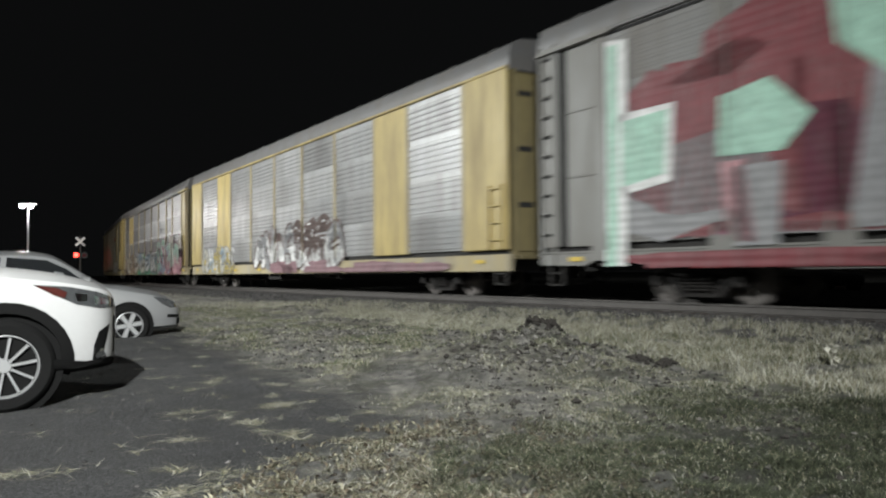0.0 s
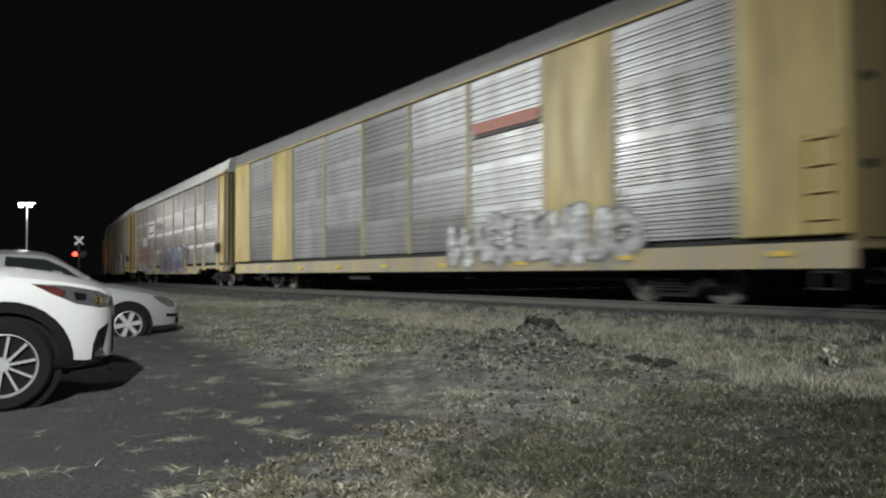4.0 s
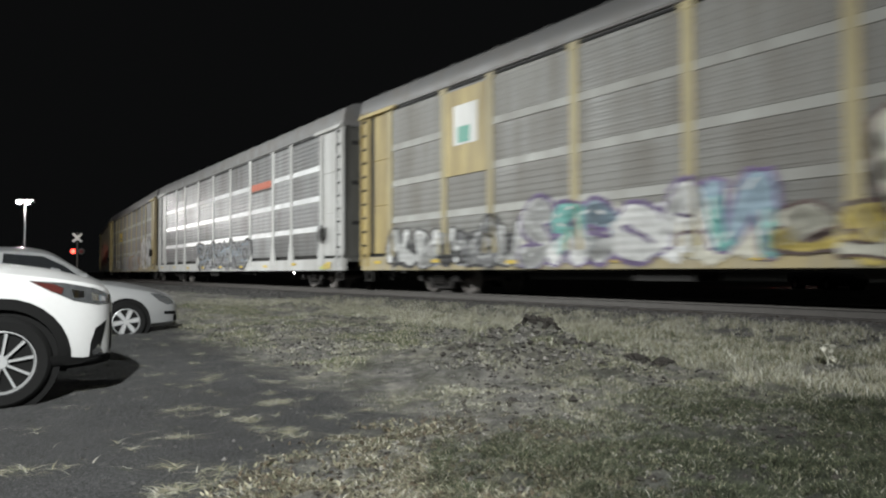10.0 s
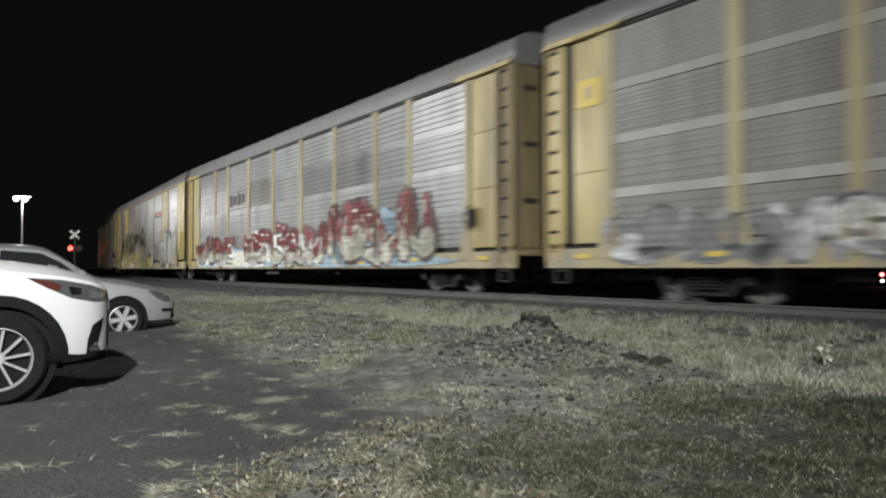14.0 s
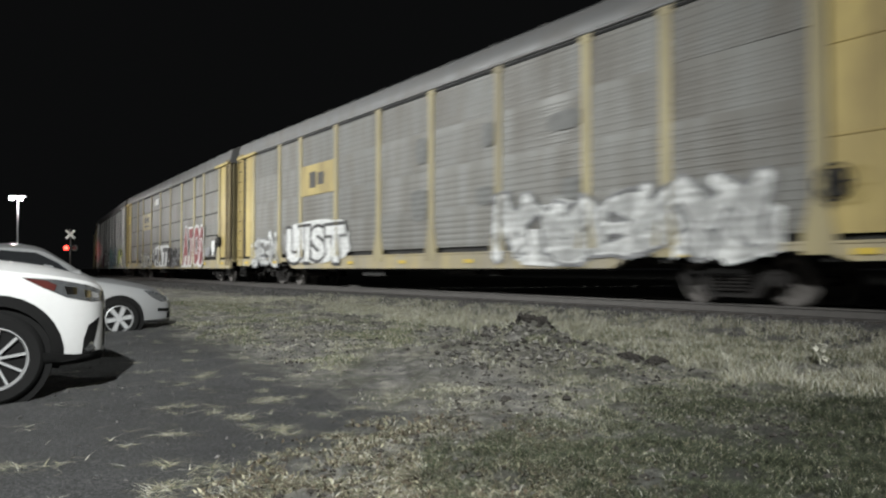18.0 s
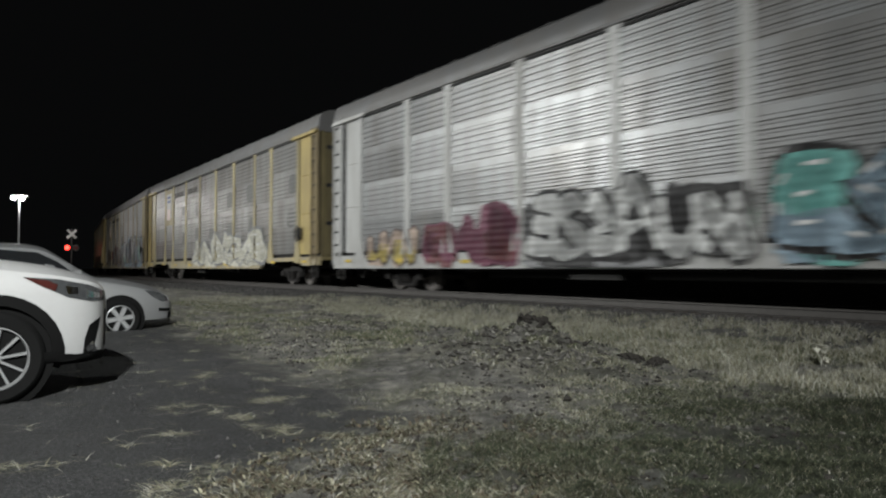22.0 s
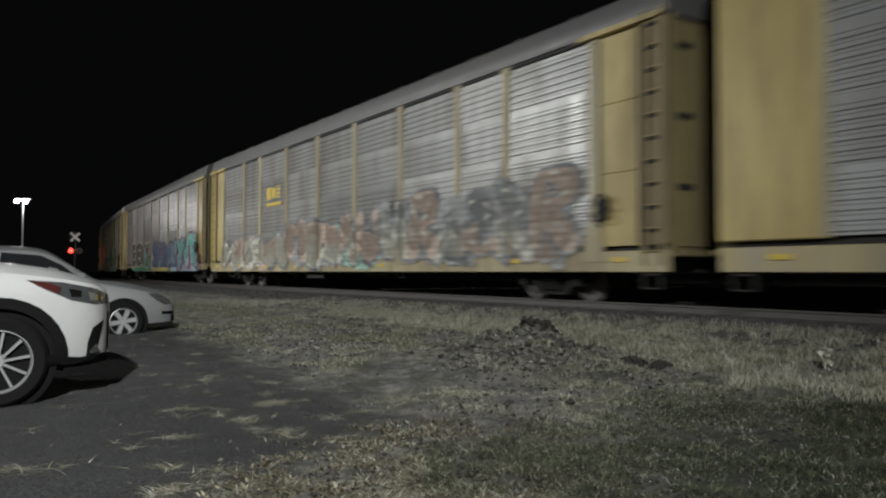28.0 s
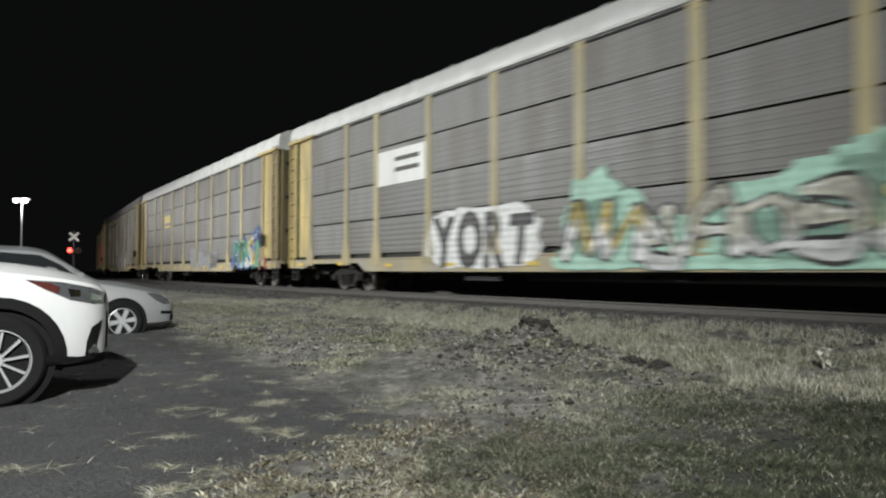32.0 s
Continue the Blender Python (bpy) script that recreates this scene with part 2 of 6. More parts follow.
def track_offset(x, y):
    """Metres from the track's middle line to this place, on the lot's side, by the straight stretch."""
    return (START[0] - x) * math.cos(HEAD) + (START[1] - y) * math.sin(HEAD)


MOUNDS = ((1.14, 10.1, 0.33, 0.27), (0.55, 10.4, 0.1, 0.12), (1.97, 7.95, 0.13, 0.08), (0.8, 8.7, 1.0, 0.22), (0.35, 7.6, 0.5, 0.09), (-3.9, 18.6, 0.8, 0.1), (-2.3, 14.2, 0.7, 0.05), (-0.7, 12.2, 0.5, 0.05), (1.35, 7.6, 0.5, 0.09), (-1.9, 11.2, 0.6, 0.05), (2.2, 7.85, 0.11, 0.06))


def lot_edge(x, y):
    """Below zero on the paved lot, above it on the grass, in metres or so."""
    d = (x + 4.3) * 0.845 + (y - 12.0) * 0.535
    return max(d, (x + 2.35 - 0.36 * y) * 0.9)


def ground_height(x, y):
    far = math.hypot(x, y)
    z = 0.13 * min(1.0, max(0.0, (y - 5.5) / 6.0)) if far < 60 else 0.13
    e = lot_edge(x, y)
    if e > 0 and far < 60:
        z += 0.05 * min(1, e) + 0.035 * noise.noise((x * 0.9, y * 0.9, 0)) + 0.042 * noise.noise((x * 3.1, y * 3.1, 4)) + 0.03 * noise.noise((x * 8.3, y * 8.3, 9))
        z += 0.05 * max(0.0, min(1.0, (5.2 - y) * 0.8)) * noise.noise((x * 5.2, y * 5.2, 13))
        for mx, my, r, h in MOUNDS:
            d = math.hypot(x - mx, y - my) / r
            if d < 2.2:
                z += h * math.exp(-(d ** 3.0)) * (1 + 0.6 * noise.noise((x * 4, y * 4, 2)) + 0.3 * noise.noise((x * 13, y * 13, 6)))
    elif far < 60:
        z += 0.006 * noise.noise((x * 1.3, y * 1.3, 7))
    return z


def grid_mesh(name, xs, ys, height, mat, smooth=True):
    verts = [(x, y, height(x, y)) for y in ys for x in xs]
    n = len(xs)
    faces = [(j * n + i, j * n + i + 1, (j + 1) * n + i + 1, (j + 1) * n + i) for j in range(len(ys) - 1) for i in range(n - 1)]
    me = bpy.data.meshes.new(name)
    me.from_pydata(verts, [], faces)
    me.materials.append(mat)
    if smooth:
        me.polygons.foreach_set("use_smooth", [True] * len(me.polygons))
    return me


def spaced(lo, hi, near_lo, near_hi, fine, grow=1.25):
    out = list(np.arange(near_lo, near_hi + fine / 2, fine))
    step, v = fine, near_hi
    while v < hi:
        step *= grow
        v += step
        out.append(min(v, hi))
    step, v = fine, near_lo
    while v > lo:
        step *= grow
        v -= step
        out.insert(0, max(v, lo))
    return [float(v) for v in out]


def ground_material():
    m, nt, p = nodes_of("lot_and_grass_ground")
    geo = nt.nodes.new("ShaderNodeNewGeometry")
    pos = geo.outputs["Position"]
    xyz = nt.nodes.new("ShaderNodeSeparateXYZ")
    nt.links.new(pos, xyz.inputs[0])
    x, y = xyz.outputs[0], xyz.outputs[1]
    d = calc(nt, "ADD", calc(nt, "MULTIPLY", calc(nt, "ADD", x, 4.3), 0.845), calc(nt, "MULTIPLY", calc(nt, "ADD", y, -12.0), 0.535))
    d2 = calc(nt, "MULTIPLY", calc(nt, "ADD", calc(nt, "ADD", x, 2.35), calc(nt, "MULTIPLY", y, -0.36)), 0.9)
    edge = calc(nt, "MAXIMUM", d, d2)
    wob = noise_tex(nt, 1.1, 9, 0.72, pos)
    edge = calc(nt, "ADD", edge, calc(nt, "MULTIPLY", calc(nt, "ADD", wob.outputs["Fac"], -0.5), 2.4))
    paved = ramp(nt, edge, -0.35, 0.4, 1.0, 0.0)
    speck = noise_tex(nt, 90, 4, 0.7, pos)
    patch = noise_tex(nt, 0.9, 8, 0.65, pos)
    grit = noise_tex(nt, 28, 6, 0.75, pos)
    tar = mix(nt, ramp(nt, patch.outputs["Fac"], 0.35, 0.7), (0.028, 0.0285, 0.03), (0.068, 0.0685, 0.07))
    tar = mix(nt, ramp(nt, speck.outputs["Fac"], 0.55, 0.64), tar, (0.23, 0.229, 0.225))
    pit = noise_tex(nt, 42, 5, 0.8, pos)
    tar = mix(nt, ramp(nt, pit.outputs["Fac"], 0.53, 0.42, 0.0, 0.9), tar, (0.012, 0.012, 0.013))
    straw = noise_tex(nt, 3.3, 9, 0.78, pos)
    litter = calc(nt, "MULTIPLY", ramp(nt, straw.outputs["Fac"], 0.6, 0.68), ramp(nt, grit.outputs["Fac"], 0.4, 0.6))
    tar = mix(nt, litter, tar, (0.14, 0.139, 0.135))
    soil = mix(nt, ramp(nt, grit.outputs["Fac"], 0.3, 0.7), (0.11, 0.105, 0.098), (0.27, 0.26, 0.243))
    turf = mix(nt, ramp(nt, patch.outputs["Fac"], 0.35, 0.65), (0.06, 0.06, 0.042), (0.16, 0.153, 0.118))
    turf = mix(nt, ramp(nt, grit.outputs["Fac"], 0.35, 0.75), turf, (0.24, 0.23, 0.185))
    bare = noise_tex(nt, 0.75, 7, 0.7, pos)
    land = mix(nt, ramp(nt, bare.outputs["Fac"], 0.45, 0.6), soil, turf)
    mott = noise_tex(nt, 7.0, 10, 0.8, pos)
    land = mix(nt, ramp(nt, mott.outputs["Fac"], 0.48, 0.6, 0.0, 0.75), land, (0.05, 0.047, 0.041))
    land = mix(nt, ramp(nt, mott.outputs["Fac"], 0.46, 0.36, 0.0, 0.6), land, (0.4, 0.385, 0.34))
    tract = noise_tex(nt, 1.7, 9, 0.72, pos)
    land = mix(nt, ramp(nt, tract.outputs["Fac"], 0.5, 0.6, 0.0, 0.7), land, (0.05, 0.052, 0.034))
    land = mix(nt, ramp(nt, tract.outputs["Fac"], 0.45, 0.36, 0.0, 0.5), land, (0.42, 0.4, 0.33))
    # Lush grass at the near right, with soft shade put into its colour.
    lush_shade = calc(nt, "MULTIPLY", ramp(nt, calc(nt, "ADD", x, calc(nt, "ADD", calc(nt, "MULTIPLY", calc(nt, "ADD", bare.outputs["Fac"], -0.5), 5.0), calc(nt, "MULTIPLY", y, -0.25))), -1.1, 0.6), ramp(nt, calc(nt, "ADD", y, calc(nt, "MULTIPLY", calc(nt, "ADD", patch.outputs["Fac"], -0.5), 3.0)), 7.0, 4.8))
    land = mix(nt, calc(nt, "MULTIPLY", lush_shade, 0.9), land, (0.022, 0.024, 0.016))
    nt.links.new(mix(nt, paved, land, tar), p.inputs["Base Color"])
    p.inputs["Roughness"].default_value = 0.9
    both = calc(nt, "ADD", calc(nt, "MULTIPLY", grit.outputs["Fac"], 1.0), calc(nt, "MULTIPLY", speck.outputs["Fac"], 0.4))
    bump(nt, p, calc(nt, "ADD", both, calc(nt, "MULTIPLY", pit.outputs["Fac"], 0.5)), 1.0, 0.06)
    return m


ground = new("ground", grid_mesh("ground", spaced(-2500, 2500, -9.0, 10.0, 0.075), spaced(-2500, 2500, 2.2, 18.0, 0.075), ground_height, ground_material()))
tagged(ground, "rough grass verge and worn paved lot at night", "ground", kind="structure")


def stations():
    out, s = [], -420.0
    while s < 620:
        out.append(s)
        s += 0.5 if -30 < s < 45 else 4.0
    return out


def swept(name, profile, mat, rough=0.0, close=False, smooth=False):
    """A profile of (q, z) swept along the track."""
    verts, faces = [], []
    ss, n = stations(), len(profile)
    for k, s in enumerate(ss):
        for i, (q, z) in enumerate(profile):
            j = rough * noise.noise((s * 1.7, q * 2.3, z * 3)) if rough and 0 < i < n - 1 else 0.0
            verts.append(tuple(along(s, q + j, z + j * 0.5)))
    for k in range(len(ss) - 1):
        for i in range(n if close else n - 1):
            a, b = k * n + i, k * n + (i + 1) % n
            faces.append((a, a + n, b + n, b))
    me = bpy.data.meshes.new(name)
    me.from_pydata(verts, [], faces)
    me.materials.append(mat)
    if smooth:
        me.polygons.foreach_set("use_smooth", [True] * len(me.polygons))
    return me


TOP = RAIL_TOP - 0.19
bed = new("ballast_bed", swept("ballast_bed", [(4.6, 0.0), (3.5, 0.14), (3.0, 0.2), (2.5, TOP - 0.06), (2.1, TOP), (1.5, TOP + 0.02), (0.5, TOP - 0.01), (-0.5, TOP - 0.01), (-1.5, TOP + 0.02), (-2.1, TOP), (-3.2, 0.1), (-4.6, -0.05)], M["stone"], 0.09))
tagged(bed, "grey crushed stone bed under the rails", "ballast", kind="structure")
for q in (0.7525, -0.7525):
    prof = [(-0.036, 0), (-0.036, -0.03), (-0.009, -0.045), (-0.009, -0.14), (-0.07, -0.16), (-0.07, -0.175), (0.07, -0.175), (0.07, -0.16), (0.009, -0.14), (0.009, -0.045), (0.036, -0.03), (0.036, 0)]
    rail = new("rail", swept("rail", [(q + a, RAIL_TOP + b) for a, b in prof], M["rail"], close=True))
    tagged(rail, "worn steel rail on timber ties", "rail", "rails of the track", kind="structure")


def scatter_rocks(name, count, place, sizes, mat, seed, squash=0.7):
    """Many small angular stones in one mesh."""
    r = np.random.RandomState(seed)
    base = np.array([(1, 0, 0), (-1, 0, 0), (0, 1, 0), (0, -1, 0), (0, 0, 1), (0, 0, -1)], float)
    tri = np.array([(0, 2, 4), (2, 1, 4), (1, 3, 4), (3, 0, 4), (2, 0, 5), (1, 2, 5), (3, 1, 5), (0, 3, 5)])
    vs, fs = [], []
    for i in range(count):
        at = place(r)
        if at is None:
            continue
        k = r.uniform(*sizes)
        a = r.uniform(0, 6.28)
        v = base * (1 + r.uniform(-0.35, 0.35, (6, 1))) * k
        c, s = math.cos(a), math.sin(a)
        v = np.stack((v[:, 0] * c - v[:, 1] * s, v[:, 0] * s + v[:, 1] * c, v[:, 2] * squash), 1) + r.uniform(-0.2, 0.2, (6, 3)) * k
        fs.append(tri + 6 * len(vs))
        vs.append(v + np.array(at))
    me = bpy.data.meshes.new(name)
    me.from_pydata(np.concatenate(vs).tolist(), [], np.concatenate(fs).tolist())
    me.materials.append(mat)
    return new(name, me)


def bed_z(q):
    return float(np.interp(q, [2.1, 2.5, 3.0, 3.5, 4.6], [TOP, TOP - 0.06, 0.2, 0.15, 0.05]))


def rock_place(r):
    s, q = r.uniform(-22, 30), 1.0 + abs(r.normal(0, 1.0))
    if q > 4.2:
        return None
    v = along(s, q, 0)
    return v.x, v.y, max(bed_z(q) if q < 3.5 else 0, ground_height(v.x, v.y)) + 0.005




def mixed_stone(name, colour, spread):
    """Loose stones, each of its own tone."""
    m, nt, p = nodes_of(name)
    geo = nt.nodes.new("ShaderNodeNewGeometry")
    tone = calc(nt, "POWER", geo.outputs["Random Per Island"], 2.2)
    grain = noise_tex(nt, 60, 4, 0.7, geo.outputs["Position"])
    col = mix(nt, tone, tuple(c * 0.3 for c in colour), tuple(c * spread for c in colour))
    nt.links.new(mix(nt, ramp(nt, grain.outputs["Fac"], 0.35, 0.7, 0.0, 0.5), col, tuple(c * 0.5 for c in colour)), p.inputs["Base Color"])
    p.inputs["Roughness"].default_value = 0.9
    return m


stone_var = mixed_stone("mixed_ballast_stone", (0.085, 0.08, 0.078), 1.6)
tagged(scatter_rocks("ballast_stones", 14000, rock_place, (0.018, 0.055), stone_var, 5), "loose crushed stones along the rails", "ballast", kind="stuff")


def tie_field():
    bm = bmesh.new()
    s = -120.0
    while s < 60:
        a, b = along(s, 1.3, TOP + 0.015), along(s, -1.3, TOP + 0.015)
        d = (b - a).normalized()
        n = Vector((-d.y, d.x, 0)) * 0.115
        vs = [bm.verts.new(p + Vector((0, 0, h))) for h in (-0.1, 0.012) for p in (a - n, a + n, b + n, b - n)]
        for f in ((4, 5, 6, 7), (0, 1, 5, 4), (1, 2, 6, 5), (2, 3, 7, 6), (3, 0, 4, 7)):
            bm.faces.new([vs[i] for i in f])
        s += 0.5
    ob = new("railroad_ties", mesh_of("railroad_ties", bm, M["tie"]))
    tagged(ob, "old timber ties sunk in the ballast", "ties", kind="stuff")


tie_field()

# ---- the auto carriers ----
HALF, BODY = 1.6, 13.7
EDGES = (-11.9, -9.1, -7.12, -4.27, -1.42, 1.42, 4.27, 7.12, 9.1, 11.9)
SILL = (0.62, 1.02)
WALL = (1.12, 5.28)
ROW = (WALL[1] - WALL[0]) / 4
POST = 0.115


def ribbed(bm, w, h, first, last, rib=0.148, deep=0.026, band=0.0, slack=0.0):
    """A ribbed steel sheet w by h with its lower left corner at the origin; faces -y. band: a smooth strip at its top; slack: what it lacks at its foot."""
    zs = [(slack, 0.0)]
    z, top = slack + 0.03, h - band
    while z + rib <= top + 0.001:
        zs += [(z + 0.01, 0.0), (z + 0.035, -deep), (z + 0.095, -deep), (z + 0.12, 0.0)]
        z += rib
    zs.append((top, 0.0))
    h = top
    a = [bm.verts.new((0, y, z)) for z, y in zs]
    b = [bm.verts.new((w, y, z)) for z, y in zs]
    for i in range(len(a) - 1):
        bm.faces.new((a[i], b[i], b[i + 1], a[i + 1]))
    back = [bm.verts.new(c) for c in ((0, 0.02, slack), (w, 0.02, slack), (w, 0.02, h), (0, 0.02, h))]
    bm.faces.new(back[::-1])
    bm.faces.new((a[0], back[0], back[1], b[0]))
    bm.faces.new((b[-1], back[2], back[3], a[-1]))
    bm.faces.new([back[0]] + a + [back[3]])
    bm.faces.new([back[1]] + b + [back[2]][:1])


def prism_x(bm, outline, x0, x1):
    """A bar of this y, z outline from x0 to x1."""
    a = [bm.verts.new((x0, y, z)) for y, z in outline]
    b = [bm.verts.new((x1, y, z)) for y, z in outline]
    n = len(a)
    bm.faces.new(a)
    bm.faces.new(b[::-1])
    for i in range(n):
        bm.faces.new((a[i], b[i], b[(i + 1) % n], a[(i + 1) % n]))


def post_shape(bm, foot):
    """An upright channel with a cap under the eave and, on most cars, a flared foot."""
    box(bm, -POST, POST, -0.06, 0.0, 0, WALL[1] - WALL[0] + 0.02, 0.012)
    box(bm, -POST - 0.05, POST + 0.05, -0.066, 0.0, WALL[1] - WALL[0] - 0.14, WALL[1] - WALL[0] + 0.06, 0.02)
    if foot:
        prism(bm, [(-POST, 0.55), (POST, 0.55), (POST + 0.14, 0.0), (POST + 0.14, -0.3), (-POST - 0.14, -0.3), (-POST - 0.14, 0.0)], -0.068, -0.01)


def roof_shape(bm):
    pts = [(-1.62, 5.28), (-1.64, 5.34), (-1.62, 5.62), (-1.55, 5.86), (-1.28, 6.02), (-0.6, 6.1), (0, 6.13)]
    pts += [(-y, z) for y, z in pts[-2::-1]]
    n = 31
    rows = []
    for i in range(n):
        x = -BODY - 0.05 + (2 * BODY + 0.1) * i / (n - 1)
        rows.append([bm.verts.new((x, y, z)) for y, z in pts])
    for p, q in zip(rows, rows[1:]):
        for i in range(len(pts) - 1):
            bm.faces.new((p[i], q[i], q[i + 1], p[i + 1]))
    for r in (rows[0], rows[-1]):
        bm.faces.new(r)
    for i in range(1, n - 1, 2):
        x = -BODY + 2 * BODY * i / (n - 1)
        for y0, y1, z0, z1 in ((-1.55, -1.28, 5.86, 6.02), (-1.28, -0.6, 6.02, 6.1), (-0.6, 0, 6.1, 6.13), (0.6, 0, 6.1, 6.13), (1.28, 0.6, 6.02, 6.1)):
            vs = [bm.verts.new(c) for c in ((x, y0, z0 + 0.002), (x + 0.04, y0, z0 + 0.03), (x + 0.08, y0, z0 + 0.002), (x + 0.08, y1, z1 + 0.002), (x + 0.04, y1, z1 + 0.03), (x, y1, z1 + 0.002))]
            bm.faces.new((vs[0], vs[1], vs[4], vs[5]))
            bm.faces.new((vs[1], vs[2], vs[3], vs[4]))


def eave_shape(bm):
    box(bm, -BODY, BODY, -1.69, -1.6, 5.3, 5.37, 0.015)


def sill_shape(bm):
    z0, z1 = SILL
    cut = [(-BODY, z1), (-BODY, z0 + 0.12), (-12.4, z0 + 0.1), (-11.9, z0 + 0.26), (-8.3, z0 + 0.26), (-7.8, z0), (7.8, z0), (8.3, z0 + 0.26), (11.9, z0 + 0.26), (12.4, z0 + 0.1), (BODY, z0 + 0.12), (BODY, z1)]
    prism(bm, cut, -1.64, -1.5)
    box(bm, -BODY, BODY, -1.66, -1.55, z1 - 0.05, z1, 0.01)


def straight_sill(bm):
    box(bm, -BODY, BODY, -1.64, -1.5, *SILL, 0.012)


def core_shape(bm):
    box(bm, -BODY + 0.1, BODY - 0.1, -1.5, 1.5, 1.0, 5.3)
    box(bm, -BODY + 0.2, BODY - 0.2, -0.5, 0.5, 0.62, 1.02)
    for x in range(-12, 13, 3):
        box(bm, x - 0.08, x + 0.08, -1.52, 1.52, 0.72, 1.02)
    box(bm, -3.0, -1.6, -1.3, -0.5, 0.4, 0.9)
    tube(bm, (1.2, -0.95, 0.66), (2.6, -0.95, 0.66), 0.2, n=10)
    box(bm, 3.4, 3.8, -1.2, -0.8, 0.45, 0.8)
    tube(bm, (-7.5, -1.1, 0.6), (7.5, -1.1, 0.6), 0.04, n=6)


def far_wall_shape(bm):
    zs = [(1.02, 0.0)]
    z = 1.1
    while z < 5.2:
        zs += [(z, 0.0), (z + 0.03, 0.03), (z + 0.09, 0.03), (z + 0.12, 0.0)]
        z += 0.15
    zs.append((5.29, 0.0))
    a = [bm.verts.new((-BODY, HALF - 0.02 + y, z)) for z, y in zs]
    b = [bm.verts.new((BODY, HALF - 0.02 + y, z)) for z, y in zs]
    for i in range(len(a) - 1):
        bm.faces.new((b[i], a[i], a[i + 1], b[i + 1]))
    for x in EDGES:
        box(bm, x - POST, x + POST, HALF - 0.02, HALF + 0.07, 1.02, 5.3)
    box(bm, -BODY, BODY, 1.5, 1.64, *SILL)


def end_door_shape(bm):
    """The backing of the folding end doors. Faces +x."""
    box(bm, -0.06, 0.0, -1.5, 1.5, 1.0, 5.28)


def add_end_door(car, mat, at, turn):
    door = hang("end_door", kept(("end_door", mat), M[mat], end_door_shape), car, "dark blotched folding end door", at, turn)
    jamb = kept(("jamb", mat), M[mat], lambda bm: box(bm, 0.0, 0.12, 0, 0.1, 1.0, 5.3, 0.015))
    for y in (-1.52, 1.42):
        hang("door_jamb", jamb, door, at=(0, y, 0))
    hang("end_step", kept(("end_step", mat), M[mat], lambda bm: box(bm, 0.0, 0.3, -1.5, 1.5, 0.9, 1.0, 0.02)), door)
    leaf = kept(("leaf", mat), M[mat], lambda bm: box(bm, 0.0, 0.05, 0, 0.48, 1.08, 5.2, 0.02))
    for i in range(5):
        hang("door_leaf", leaf, door, at=(0, -1.36 + i * 0.55, 0))
    slot = kept(("slot",), M["dark"], lambda bm: box(bm, 0.045, 0.056, 0, 0.42, 0, 0.13))
    for z in (2.1, 3.4, 4.7):
        for y in (-1.33, 0.32):
            hang("slot", slot, door, at=(0, y, z))


def ladder_shape(bm):
    for x in (-0.2, 0.2):
        box(bm, x - 0.03, x + 0.03, -0.09, 0.0, 0.0, 4.7, 0.008)
    for i in range(11):
        z = 0.25 + i * 0.42
        tube(bm, (-0.2, -0.075, z), (0.2, -0.075, z), 0.018, n=6)


def end_panel_shape(bm):
    """A door panel with pressed cross ribs."""
    zs = [0.0]
    for z in (1.4, 2.75):
        zs += [z, z + 0.015, z + 0.035, z + 0.05]
    zs.append(WALL[1] - WALL[0])
    ys = [-0.03 if i in (0, len(zs) - 1) or (i - 1) % 4 in (0, 3) else -0.05 for i in range(len(zs))]
    a, b = [bm.verts.new((0, y, z)) for y, z in zip(ys, zs)], [bm.verts.new((0.95, y, z)) for y, z in zip(ys, zs)]
    for i in range(len(zs) - 1):
        bm.faces.new((a[i], b[i], b[i + 1], a[i + 1]))
    c = [bm.verts.new(p) for p in ((0, 0.01, 0), (0.95, 0.01, 0), (0.95, 0.01, zs[-1]), (0, 0.01, zs[-1]))]
    bm.faces.new((a[0], c[0], c[1], b[0]))
    bm.faces.new((b[-1], c[2], c[3], a[-1]))
    bm.faces.new([c[0]] + a + [c[3]])
    bm.faces.new([c[1]] + b + [c[2]])


def hand_brake_shape(bm):
    lathe(bm, [(0.27, -0.02), (0.29, 0.0), (0.27, 0.02), (0.25, 0.0), (0.27, -0.02)], 20)
    for i in range(5):
        a = i * math.pi * 2 / 5
        tube(bm, (0, 0, 0), (0.27 * math.cos(a), 0, 0.27 * math.sin(a)), 0.014, n=5)
    box(bm, -0.12, 0.12, 0.02, 0.12, -0.2, 0.2, 0.02)


def coupler_shape(bm):
    box(bm, 0.0, 0.42, -0.12, 0.12, 0.52, 0.78, 0.03)
    prism(bm, [(0.36, 0.45), (0.62, 0.45), (0.66, 0.6), (0.62, 0.85), (0.36, 0.85)], -0.17, 0.15)
    for a in (-0.45, 0.5):
        tube(bm, (0.0, a, 0.62), (0.35, a * 0.8, 0.32), 0.03, n=6)
        tube(bm, (0.35, a * 0.8, 0.32), (0.6, a * 0.75, 0.45), 0.03, n=6)


def step_shape(bm):
    for x in (-0.2, 0.2):
        box(bm, x - 0.02, x + 0.02, -0.03, 0.03, -0.45, 0.0)
    for z in (-0.45, -0.2):
        box(bm, -0.2, 0.2, -0.05, 0.05, z, z + 0.03)


WHEEL_R = 0.419


